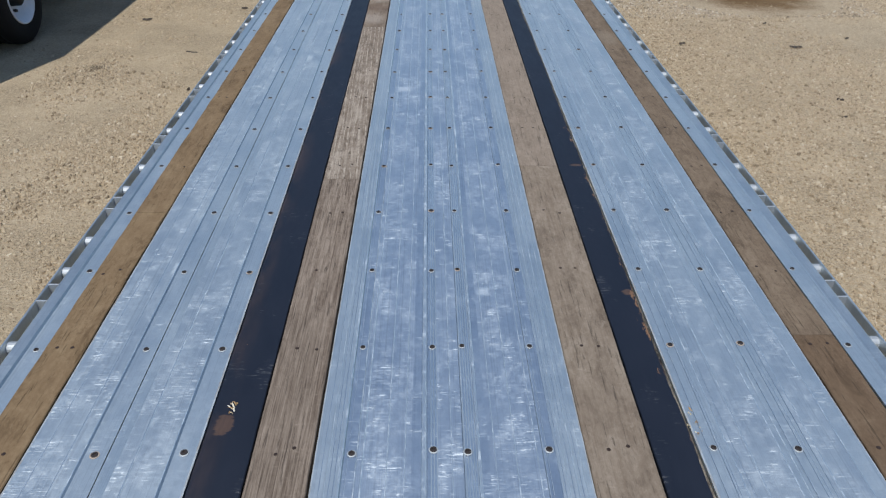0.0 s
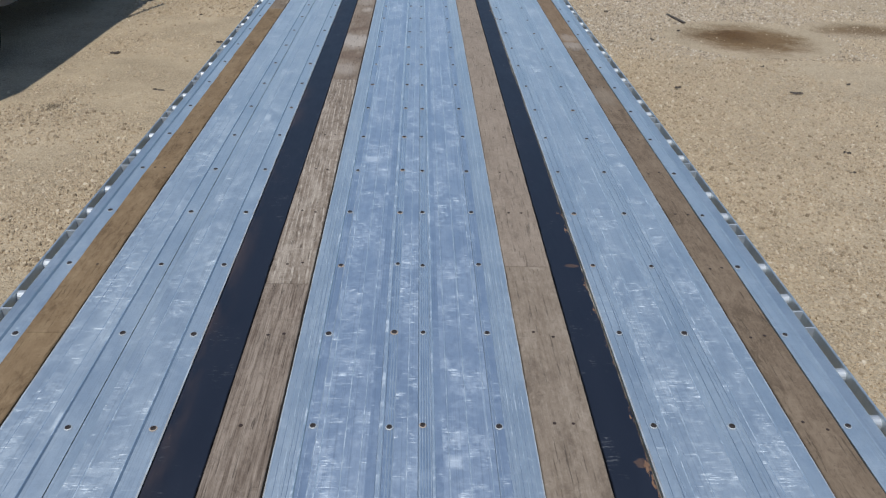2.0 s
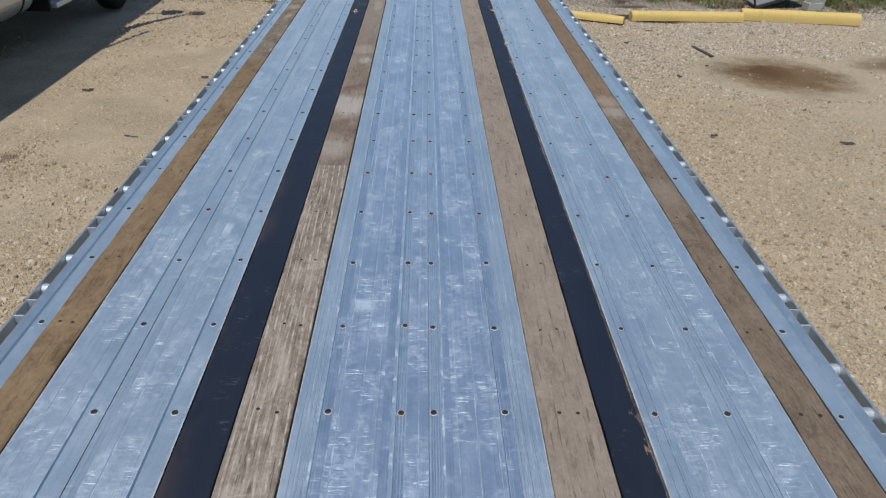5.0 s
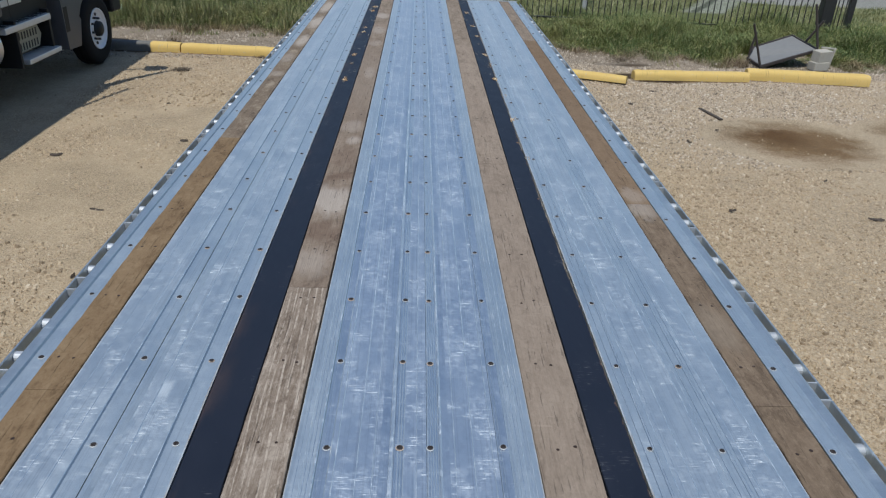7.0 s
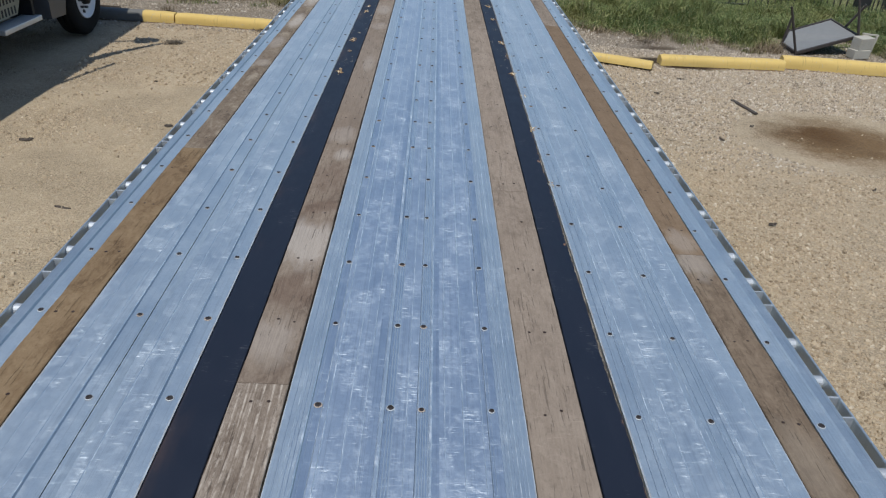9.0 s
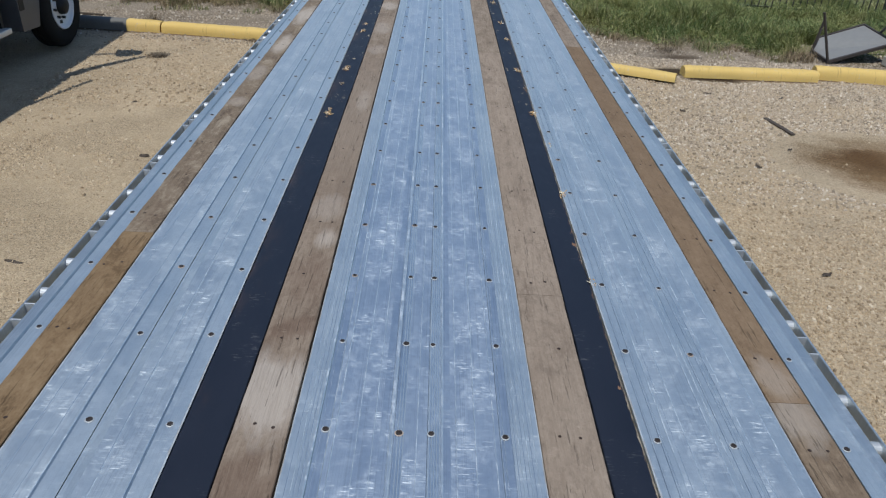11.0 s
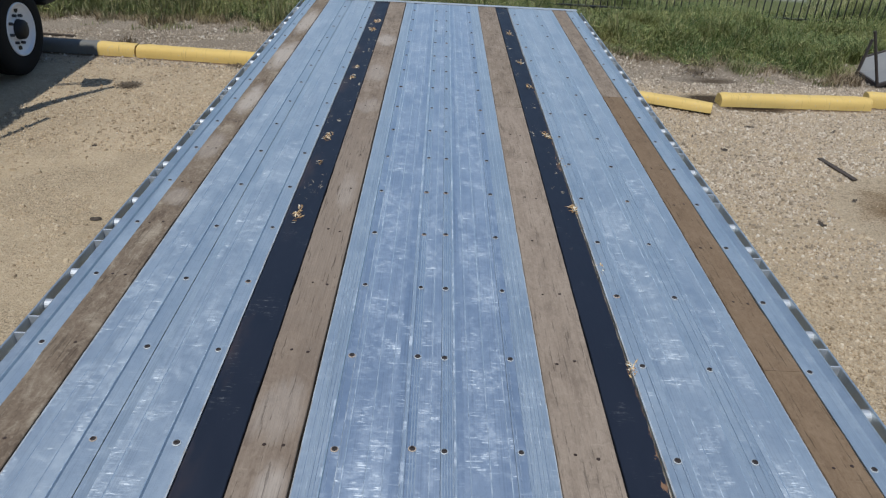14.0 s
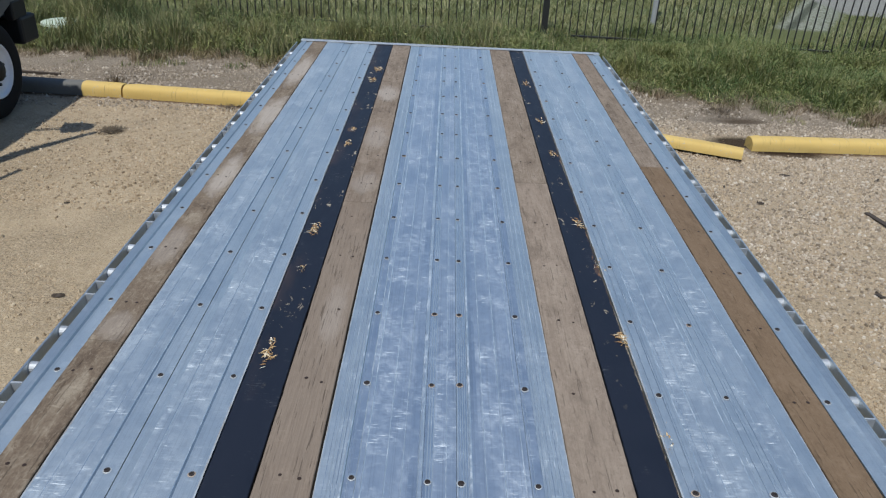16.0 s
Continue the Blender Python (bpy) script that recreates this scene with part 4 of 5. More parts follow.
def screw_mesh():
    """A countersunk screw head in a rust-stained ring."""
    seg, vs, fs, mi = 12, [], [], []
    rings = [(0.0120, 0.0004), (0.0088, 0.0014), (0.0082, 0.0034), (0.0042, 0.0036), (0.0034, 0.0012)]
    for r, z in rings:
        vs += [(r * math.cos(2 * math.pi * i / seg), r * math.sin(2 * math.pi * i / seg), z) for i in range(seg)]
    for k in range(len(rings) - 1):
        for i in range(seg):
            j = (i + 1) % seg
            fs.append((k * seg + i, k * seg + j, (k + 1) * seg + j, (k + 1) * seg + i))
            mi.append(0 if k == 0 else 1)
    fs.append(tuple(range((len(rings) - 1) * seg, len(rings) * seg)))
    mi.append(1)
    return mesh_of("screw", vs, fs, [screw_rust, screw_steel], mi)


def plain_screw_mesh():
    me = screw_mesh()
    me.name = "screw_clean"
    me.materials[0] = screw_ring
    return me


def nail_mesh():
    seg = 8
    vs = [(r * math.cos(2 * math.pi * i / seg), r * math.sin(2 * math.pi * i / seg), z) for r, z in ((0.0058, 0.0006), (0.0035, 0.0012)) for i in range(seg)]
    fs = [(i, (i + 1) % seg, seg + (i + 1) % seg, seg + i) for i in range(seg)] + [tuple(range(seg, 2 * seg))]
    return mesh_of("nail", vs, fs, nail_mat)


SCREW, SCREW_CLEAN, NAIL = screw_mesh(), plain_screw_mesh(), nail_mesh()
ROWS = range(-7, 29)


def row_y(k):
    """The rows stand a little closer towards the front end."""
    return k * ROW if k <= 19 else 19 * ROW + (k - 19) * ROW * 0.962


def fasten(parent, columns, mesh, name, z, jitter=0.0, y0=Y0, y1=Y1, other=None):
    for k in ROWS:
        for x in columns:
            y = row_y(k) + rng.uniform(-0.006, 0.006) + (rng.uniform(-0.012, 0.012) if jitter else 0)
            dx, sz, alt = rng.uniform(-1, 1) * max(jitter, 0.002), rng.uniform(0.85, 1.1), rng.random()
            if y0 < y < y1 and not (name == "nail" and rng.random() < 0.06):
                ob = hang(new(name, other if other and alt < 0.74 else mesh), parent)
                ob.location = (x + dx, y, z)
                ob.scale = (sz, sz, 1)


def plank(x0, start, profile, mat, screws):
    """One aluminium extrusion, drawn across from its first edge: flats, beads, grooves, steps, ridges and ribbed strips."""
    z, x = D - start, x0
    pts, mi = [(x, D - 0.03), (x, z)], [3]

    def to(nx, nz, k):
        nonlocal x, z
        pts.append((nx, nz))
        mi.append(k)
        x, z = nx, nz

    # step walls and the wider grooves take the darker metal
    for what, size, *more in profile:
        if what == "flat":
            to(size, z, more[0])
        elif what == "bead":
            to(x + size * 0.3, z + 0.0009, 1), to(x + size * 0.4, z, 1), to(x + size * 0.3, z - 0.0009, 1)
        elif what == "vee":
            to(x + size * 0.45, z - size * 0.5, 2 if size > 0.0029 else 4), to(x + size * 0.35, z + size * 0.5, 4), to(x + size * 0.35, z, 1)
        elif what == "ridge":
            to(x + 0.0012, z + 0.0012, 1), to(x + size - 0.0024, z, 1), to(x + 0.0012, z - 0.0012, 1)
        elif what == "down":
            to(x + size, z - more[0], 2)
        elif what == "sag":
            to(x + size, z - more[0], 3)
        elif what == "up":
            to(x + size, z + more[0], 1 if size < 0.006 else 3)
        elif what == "ribs":
            pitch = (size - x) / more[0]
            for _ in range(more[0]):
                to(x + pitch * 0.2, z - 0.0009, 4), to(x + pitch * 0.25, z, 4), to(x + pitch * 0.2, z + 0.0009, 4), to(x + pitch * 0.35, z, 3)
    to(x, D - 0.03, 3)
    n = len(pts)
    vs = [(px, y, pz) for y in (Y0, Y1) for px, pz in pts]
    fs = [(i, i + 1, n + i + 1, n + i) for i in range(n - 1)] + [(n - 1, 0, n, 2 * n - 1)]
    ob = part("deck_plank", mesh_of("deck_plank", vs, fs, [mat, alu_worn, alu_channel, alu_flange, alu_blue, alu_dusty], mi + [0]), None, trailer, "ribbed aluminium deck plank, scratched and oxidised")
    for sx, drop in screws:
        fasten(ob, [sx], SCREW, "screw", D - drop + 0.0002, 0.0, other=SCREW_CLEAN)
    return ob


plank(-0.343, 0, [("flat", -0.340, 5), ("flat", -0.322, 3), ("vee", 0.0018), ("flat", -0.308, 3), ("bead", 0.002), ("flat", -0.299, 3), ("vee", 0.002), ("flat", -0.288, 3), ("vee", 0.0025), ("flat", -0.2785, 3), ("ridge", 0.006),
                  ("down", 0.003, 0.003), ("flat", -0.262, 4), ("vee", 0.0018), ("flat", -0.240, 4), ("up", 0.003, 0.003), ("flat", -0.224, 0), ("bead", 0.0035), ("flat", -0.163, 0), ("bead", 0.0025), ("flat", -0.118, 0),
                  ("bead", 0.0022), ("flat", -0.100, 0), ("flat", -0.0765, 4), ("vee", 0.0028), ("ridge", 0.0085), ("flat", -0.0628, 3), ("flat", -0.0612, 4)],
      alu, [(-0.252, 0.003)])
plank(-0.0606, 0, [("flat", -0.057, 4), ("ribs", -0.033, 3), ("flat", 0.001, 0), ("bead", 0.0022), ("flat", 0.030, 0), ("vee", 0.0035), ("flat", 0.037, 3), ("ribs", 0.0655, 4), ("vee", 0.0025), ("ridge", 0.006),
                   ("flat", 0.095, 4), ("flat", 0.110, 0), ("bead", 0.0022), ("flat", 0.162, 0), ("bead", 0.0028), ("flat", 0.216, 0), ("bead", 0.0025), ("flat", 0.231, 0), ("vee", 0.0035), ("flat", 0.2405, 4), ("vee", 0.0025), ("flat", 0.263, 4),
                   ("vee", 0.0025), ("flat", 0.272, 3), ("vee", 0.0018), ("flat", 0.281, 3), ("bead", 0.0022), ("flat", 0.291, 3), ("vee", 0.002), ("flat", 0.302, 3), ("bead", 0.003), ("flat", 0.313, 3), ("vee", 0.0018), ("flat", 0.323, 3), ("bead", 0.0018),
                   ("flat", 0.339, 3), ("flat", 0.342, 5)],
      alu, [(-0.046, 0.0006), (0.043, 0.0006), (0.248, 0)])
plank(-1.072, 0, [("flat", -1.068, 5), ("flat", -1.0275, 0), ("vee", 0.0015), ("flat", -0.965, 0), ("vee", 0.0018), ("flat", -0.930, 0), ("bead", 0.003), ("down", 0.0045, 0.0036), ("sag", 0.010, 0.0008), ("flat", -0.8676, 3)], alu_side, [(-0.897, 0.0044)])
plank(-0.8645, 0.0044, [("flat", -0.852, 3), ("up", 0.022, 0.0044), ("flat", -0.794, 0), ("vee", 0.002), ("bead", 0.002), ("flat", -0.7075, 0), ("bead", 0.003), ("down", 0.005, 0.0038), ("sag", 0.010, 0.0008), ("flat", -0.647, 3), ("flat", -0.642, 5)], alu_side, [(-0.674, 0.0046)])
plank(0.632, 0, [("flat", 0.637, 5), ("flat", 0.655, 3), ("vee", 0.003), ("flat", 0.681, 3), ("vee", 0.0034), ("flat", 0.689, 3), ("vee", 0.0018), ("flat", 0.7075, 3), ("bead", 0.003), ("flat", 0.722, 0), ("vee", 0.0014), ("flat", 0.758, 0), ("bead", 0.0028),
                 ("flat", 0.8385, 0), ("bead", 0.003), ("flat", 0.857, 3), ("bead", 0.002), ("flat", 0.870, 3), ("vee", 0.0034), ("flat", 0.8955, 3), ("vee", 0.0032), ("flat", 0.906, 3), ("vee", 0.0018), ("flat", 0.918, 3), ("vee", 0.0030), ("flat", 0.934, 0),
                 ("bead", 0.003), ("flat", 1.008, 0), ("bead", 0.003), ("flat", 1.055, 3), ("flat", 1.058, 5)], alu_right, [(0.672, 0), (0.886, 0)])


def board(x0, x1, y0, y1, mat, name="wood_board", top=None, wear=0.002, label="", holes=None, torn=0.0):
    """A timber with uneven long edges and eased arrises."""
    z = D - 0.001 if top is None else top
    n = max(6, int((y1 - y0) / (0.012 if torn else 0.07)))
    vs, fs, seed = [], [], y0 * 3.7 + x0 * 11
    for i in range(n + 1):
        y = y0 + (y1 - y0) * i / n
        a = x0 + wear * abs(noise.noise((seed, y * 5, 0))) + 0.5 * wear * abs(noise.noise((seed, y * 21, 4)))
        b = x1 - wear * abs(noise.noise((seed, y * 5, 9))) - 0.5 * wear * abs(noise.noise((seed, y * 23, 6)))
        if torn:
            b -= torn * max(0.0, noise.noise((seed, y * 2.2, 5)) + 0.15) * (0.4 + abs(noise.noise((seed, y * 31, 2)))) * 2.0
        cup = 0.0009 * noise.noise((seed, y * 1.5, 2))
        e = 0.0025
        vs += [(a, y, z - 0.04), (a, y, z - e), (a + e, y, z), ((a + b) / 2, y, z + cup), (b - e, y, z), (b, y, z - e), (b, y, z - 0.04)]
    for i in range(n):
        for k in range(6):
            p = i * 7 + k
            fs.append((p, p + 1, p + 8, p + 7))
    fs += [tuple(range(6, -1, -1)), tuple(range(n * 7, n * 7 + 7))]
    ob = part(name, mesh_of(name, vs, fs, mat), None, trailer, label)
    if holes:
        fasten(ob, holes, NAIL, "nail", z, 0.006, y0 + 0.01, y1 - 0.01)
    return ob


def strip(x0, x1, cuts, mats, holes, wear=0.002, label=""):
    for (a, b), m in zip(zip(cuts, cuts[1:]), mats):
        board(x0, x1, a + 0.001, b - 0.001, m, wear=wear, holes=holes, label=label)


strip(-0.503, -0.3495, [Y0, 1.50, 3.74, 8.26, 10.37, Y1], [wood_coarse, wood_streaky, wood_patchy, wood_worn, wood_brown], [-0.447, -0.393], 0.003)
strip(0.3440, 0.511, [Y0, 1.62, 5.2, 8.59, Y1], [wood_brown, wood_grey, wood_grey, wood_brown], [0.403, 0.455], 0.002)
strip(-1.203, -1.0775, [Y0, 1.22, 3.08, 5.53, 7.07, 9.2, Y1], [wood_gold, wood_gold, wood_gold, wood_old, wood_old, wood_old], [-1.170, -1.122], 0.006)
strip(1.062, 1.192, [Y0, 0.45, 3.05, 4.66, 6.10, 8.9, Y1], [wood_dark, wood_drab, wood_drab, wood_mid, wood_mid, wood_brown], [1.098, 1.150], 0.006)
left_black = board(-0.6395, -0.505, Y0, Y1 - 0.06, paint_black, "painted_strip", D - 0.003, 0.003, "black painted wooden strip, chipped and scuffed", torn=0.002)
right_black = board(0.514, 0.629, Y0, Y1 - 0.06, paint_black, "painted_strip", D - 0.003, 0.004, "black painted wooden strip, splintered along its edge", torn=0.0055)


board(0.585, 0.6305, Y0, Y1 - 0.06, torn_wood, "torn_edge", D - 0.0052, 0.001, "raw brown wood along the torn edge of the painted strip", torn=0.001)


def splinters(parent, x, y, count, spread, long, seed, across=1.0):
    """A tuft of raw wood fibres torn out of the painted strip."""
    r = random.Random(seed)
    vs, fs = [], []
    for _ in range(int(count * 1.5)):
        bx, by = x + r.uniform(-1, 1) * spread * 0.8, y + r.gauss(0, 1) * spread * 1.2
        a = r.gauss(math.pi, 0.5) if r.random() < 0.6 * across else r.gauss(math.pi / 2, 0.5) * r.choice((-1, 1))
        ln, w, up = 0.6 * long * r.uniform(0.2, 1.0) ** 1.5, r.uniform(0.0008, 0.0028), r.uniform(0.001, 0.010)
        dx, dy = math.cos(a), math.sin(a)
        k, z = len(vs), D - 0.0025
        vs += [(bx - dy * w, by + dx * w, z), (bx + dy * w, by - dx * w, z), (bx + dx * ln * 0.6 + dy * w, by + dy * ln * 0.6 - dx * w, z + up * 0.5 + 0.002),
               (bx + dx * ln * 0.6 - dy * w, by + dy * ln * 0.6 + dx * w, z + up * 0.5 + 0.002), (bx + dx * ln, by + dy * ln, z + up), (bx + dx * ln * 0.3, by + dy * ln * 0.3, z + 0.005)]
        fs += [(k, k + 1, k + 5), (k + 1, k + 2, k + 5), (k + 2, k + 3, k + 5), (k + 3, k, k + 5), (k + 3, k + 2, k + 4)]
    part("splinter_tuft", mesh_of("splinter_tuft", vs, fs, splinter_mat), None, parent, "orange raw wood splinters")["kind"] = "stuff"


for i, (x, y, n, s, ln) in enumerate([(-0.585, 7.03, 26, 0.018, 0.06), (-0.59, 7.11, 8, 0.012, 0.03), (-0.58, 7.61, 12, 0.014, 0.03), (-0.585, 7.96, 26, 0.022, 0.06), (-0.58, 9.06, 20, 0.02, 0.05),
                                      (-0.575, 9.30, 14, 0.016, 0.04), (-0.565, 10.42, 34, 0.03, 0.06), (-0.55, 10.72, 34, 0.035, 0.06), (-0.585, 0.16, 10, 0.012, 0.035)]):
    splinters(left_black, x, y, n, s, ln, 20 + i)
for i, (x, y, n, s, ln) in enumerate([(0.628, 7.22, 26, 0.02, 0.07), (0.612, 8.13, 24, 0.022, 0.06), (0.638, 6.08, 18, 0.018, 0.045), (0.642, 5.30, 10, 0.016, 0.03), (0.60, 9.03, 20, 0.022, 0.05),
                                      (0.59, 9.62, 20, 0.025, 0.05), (0.632, 7.75, 10, 0.03, 0.03), (0.575, 10.5, 22, 0.03, 0.05), (0.645, 0.10, 10, 0.02, 0.025), (0.645, 6.7, 10, 0.03, 0.025)]):
    splinters(right_black, x, y, n, s, ln, 60 + i)


def edge_rail(s):
    """The side rail extrusion: top flange with a screw channel, and its web."""
    dip = D - (0.0055 if s < 0 else 0.0032)
    pts = [(1.195, D - 0.03), (1.195, D - 0.0035), (1.1965, D - 0.002), (1.232, D - 0.002), (1.235, dip), (1.252, dip), (1.257, D + 0.0012), (1.261, D + 0.0018),
           (1.291, D + 0.0018), (1.296, D - 0.001), (1.299, D - 0.006), (1.299, D - 0.19), (1.24, D - 0.19), (1.24, D - 0.182), (1.292, D - 0.182), (1.292, D - 0.03)]
    n = len(pts)
    vs = [(s * x, y, z) for y in (Y0, Y1) for x, z in pts]
    fs = [(i, (i + 1) % n, n + (i + 1) % n, n + i) for i in range(n)] + [tuple(range(n)), tuple(range(2 * n - 1, n - 1, -1))]
    # only the left rail's groove walls take the darker metal
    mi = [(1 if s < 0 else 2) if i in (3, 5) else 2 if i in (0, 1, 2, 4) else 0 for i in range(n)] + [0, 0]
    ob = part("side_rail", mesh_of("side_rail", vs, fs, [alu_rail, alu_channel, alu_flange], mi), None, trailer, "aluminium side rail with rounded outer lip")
    bm = bmesh.new()
    bm.from_mesh(ob.data)
    bmesh.ops.recalc_face_normals(bm, faces=bm.faces)
    bm.to_mesh(ob.data)
    bm.free()
    fasten(ob, [-1.224 if s < 0 else 1.213], SCREW_CLEAN, "screw", D - 0.002)
    rub = part("rub_rail", box(bmesh.new(), min(s * 1.341, s * 1.349), max(s * 1.341, s * 1.349), Y0, Y1 - 0.03, D - 0.095, D - 0.014, 0.003), alu_rail, trailer, "flat aluminium rub rail")
    spool_bm = tube(bmesh.new(), (-0.0218, 0, 0), (0.0218, 0, 0), 0.0215, seg=18)
    spool = bm_mesh("spool", spool_bm, alu_bright, smooth=False)
    plate = bm_mesh("pocket_plate", box(bmesh.new(), -0.0218, 0.0218, -0.003, 0.003, -0.09, 0.0, 0.001), alu_bright)
    y = 0.710 - 6 * 0.6096
    while y < Y1 - 0.08:
        for dy in (-0.248, 0.157):
            if Y0 + 0.05 < y + dy < Y1 - 0.06:
                o = part("spool", spool, None, rub)
                o.location = (s * 1.3200, y + dy, D - 0.044)
        if y > Y0 + 0.06:
            for dy in (-0.046, 0.046):
                o = part("pocket_plate", plate, None, rub)
                o.location = (s * 1.3200, y + dy, D - 0.012)
        y += 0.6096


edge_rail(-1)
edge_rail(1)

# dirt-filled joints under the deck pieces, the front lip and the frame below
part("sub_floor", box(bmesh.new(), -1.26, 1.26, Y0 + 0.01, Y1 - 0.005, D - 0.075, D - 0.034), dark_gap, trailer)
bm = box(bmesh.new(), -1.306, 1.306, Y1 + 0.002, Y1 + 0.012, D - 0.19, D + 0.006, 0.002)
box(bm, -1.306, 1.306, Y1 - 0.055, Y1 + 0.002, D + 0.0025, D + 0.0062, 0.001)
part("front_lip", bm, alu_bright, trailer, "bright aluminium end plate")
for k in range(-3, 14, 1):
    part("cross_member", box(bmesh.new(), -1.255, 1.255, k * 2 * ROW + 0.2 - 0.02, k * 2 * ROW + 0.2 + 0.02, D - 0.18, D - 0.078), steel_frame, trailer)
for s in (-1, 1):
    bm = box(bmesh.new(), s * 0.5 - 0.07, s * 0.5 + 0.07, Y0 + 0.1, Y1 - 0.1, D - 0.205, D - 0.185)
    box(bm, s * 0.5 - 0.008, s * 0.5 + 0.008, Y0 + 0.1, Y1 - 0.1, 0.80, D - 0.2)
    box(bm, s * 0.5 - 0.07, s * 0.5 + 0.07, Y0 + 0.1, Y1 - 0.1, 0.78, 0.80)
    part("main_beam", bm, steel_frame, trailer)
    bm = box(bmesh.new(), s * 0.62 - 0.06, s * 0.62 + 0.06, 8.6, 8.72, 0.25, 1.12, 0.008)
    box(bm, s * 0.62 - 0.045, s * 0.62 + 0.045, 8.615, 8.705, 0.03, 0.3, 0.005)
    box(bm, s * 0.62 - 0.14, s * 0.62 + 0.14, 8.53, 8.79, -0.02, 0.03, 0.006)
    part("landing_leg", bm, steel_frame, trailer)


# ---- wheels ----
def wheel(parent, x, y, r, out, rim_label, hub="front"):
    """A tyre with tread blocks and a dished steel rim; out is the way it faces."""
    w = 0.27
    prof = [(-w, 0.30), (-w - 0.005, 0.40), (-w, r - 0.05), (-w + 0.03, r - 0.012), (-w + 0.06, r), (-w * 0.62, r), (-w * 0.60, r - 0.012), (-w * 0.55, r - 0.012), (-w * 0.53, r),
            (-w * 0.30, r), (-w * 0.28, r - 0.012), (-w * 0.25, r - 0.012), (-w * 0.23, r), (-0.06, r), (-0.03, r - 0.012), (0.0, r - 0.05), (0.008, 0.42), (0.004, 0.36), (0.0, 0.315), (-0.02, 0.298)]
    vs, fs = lathe([(out * p, q) for p, q in prof], (x, y, r), 48)
    tyre = part("tyre", mesh_of("tyre", vs, fs, rubber, smooth=True), None, parent, "black rubber tyre")
    lip = [(-0.012, 0.306), (0.006, 0.302), (0.006, 0.288), (-0.02, 0.280), (-0.03, 0.262)]
    dish = [(-0.05, 0.20), (-0.055, 0.145), (-0.05, 0.125), (-0.03, 0.118)] if hub == "front" else [(-0.13, 0.235), (-0.15, 0.16), (-0.15, 0.10)]
    end = [(0.03, 0.108), (0.05, 0.075), (0.055, 0.0)] if hub == "front" else [(-0.02, 0.09), (0.0, 0.07), (0.005, 0.0)]
    vs, fs = lathe([(out * p, q) for p, q in lip + dish], (x, y, r), 48)
    rim = part("rim", mesh_of("rim", vs, fs, rim_paint, smooth=True), None, parent, rim_label)
    vs, fs = lathe([(out * p, q) for p, q in [dish[-1]] + end], (x, y, r), 24)
    part("hub", mesh_of("hub", vs, fs, black_plastic, smooth=True), None, rim, "dark hub cap")
    depth = dish[1][0]
    for i in range(8):
        a = 2 * math.pi * i / 8 + 0.2
        c = (x + out * depth, y + 0.165 * math.cos(a), r + 0.165 * math.sin(a))
        part("wheel_nut", tube(bmesh.new(), c, (c[0] + out * 0.045, c[1], c[2]), 0.018, seg=6), nut_steel, rim, "dark greasy wheel nut")
        if i % 4 == 1:
            c = (x + out * (depth + 0.012), y + 0.225 * math.cos(a + 0.4), r + 0.225 * math.sin(a + 0.4))
            part("hand_hole", tube(bmesh.new(), c, (c[0] + out * 0.004, c[1], c[2]), 0.040, seg=16), black_plastic, rim)


for y in (-1.75, -0.5):
    for s in (-1, 1):
        w = hang(new("wheel"), trailer)
        wheel(w, s * 1.22, y, 0.50, s, "white steel trailer rim", "rear")
    part("axle", tube(bmesh.new(), (-1.0, y, 0.5), (1.0, y, 0.5), 0.065), steel_frame, trailer)
    part("axle_hanger", box(bmesh.new(), -0.57, -0.43, y - 0.05, y + 0.05, 0.5, 0.79), steel_frame, trailer)
    part("axle_hanger", box(bmesh.new(), 0.43, 0.57, y - 0.05, y + 0.05, 0.5, 0.79), steel_frame, trailer)

# ---- parked truck ----
truck = thing("box_truck", "parked grey truck with white wheels and black steps", "truck")
XS = -4.945      # its side
for y, front in ((13.04, True), (7.83, False)):
    for s, x in ((1, XS), (-1, XS - 2.40)):
        w = hang(new("wheel"), truck)
        wheel(w, x, y, 0.535, s, "white painted steel wheel rim", "front" if front else "rear")
        if not front:
            vs, fs = lathe([(0.0, 0.3), (0.0, 0.47), (-0.03, 0.51), (-0.24, 0.51), (-0.27, 0.47), (-0.27, 0.3)], (x - s * 0.32 + (0.0 if s > 0 else 0.27), y, 0.51), 40)
            part("inner_tyre", mesh_of("inner_tyre", vs, fs, rubber, smooth=True), None, w)
    part("axle", tube(bmesh.new(), (XS - 0.2, y, 0.51), (XS - 2.2, y, 0.51), 0.07), steel_frame, truck)
for x in (XS - 0.75, XS - 1.65):
    part("chassis_rail", box(bmesh.new(), x - 0.04, x + 0.04, 5.9, 14.0, 0.62, 0.88, 0.004), steel_frame, truck)
# box body and its floor
bm = box(bmesh.new(), XS - 2.42, XS + 0.035, 5.76, 10.35, 1.15, 3.50, 0.03)
body = part("cargo_box", bm, cab_paint, truck, "grey cargo box")
bm = bmesh.new()
for y in np.arange(6.1, 10.0, 0.42):
    box(bm, XS - 2.3, XS - 0.02, y, y + 0.05, 0.90, 1.152)
part("floor_bearers", bm, steel_frame, truck)
# black mass added under the box to make the view beneath dark
part("underbody_fill", box(bmesh.new(), XS - 2.2, XS - 0.72, 8.6, 11.4, 0.38, 1.10, 0.03), black_plastic, truck)
# unseen panel added on the far side to keep light from under the truck
part("far_light_block", box(bmesh.new(), XS - 2.40, XS - 2.36, 8.45, 12.4, 0.26, 1.16, 0.01), black_plastic, truck)
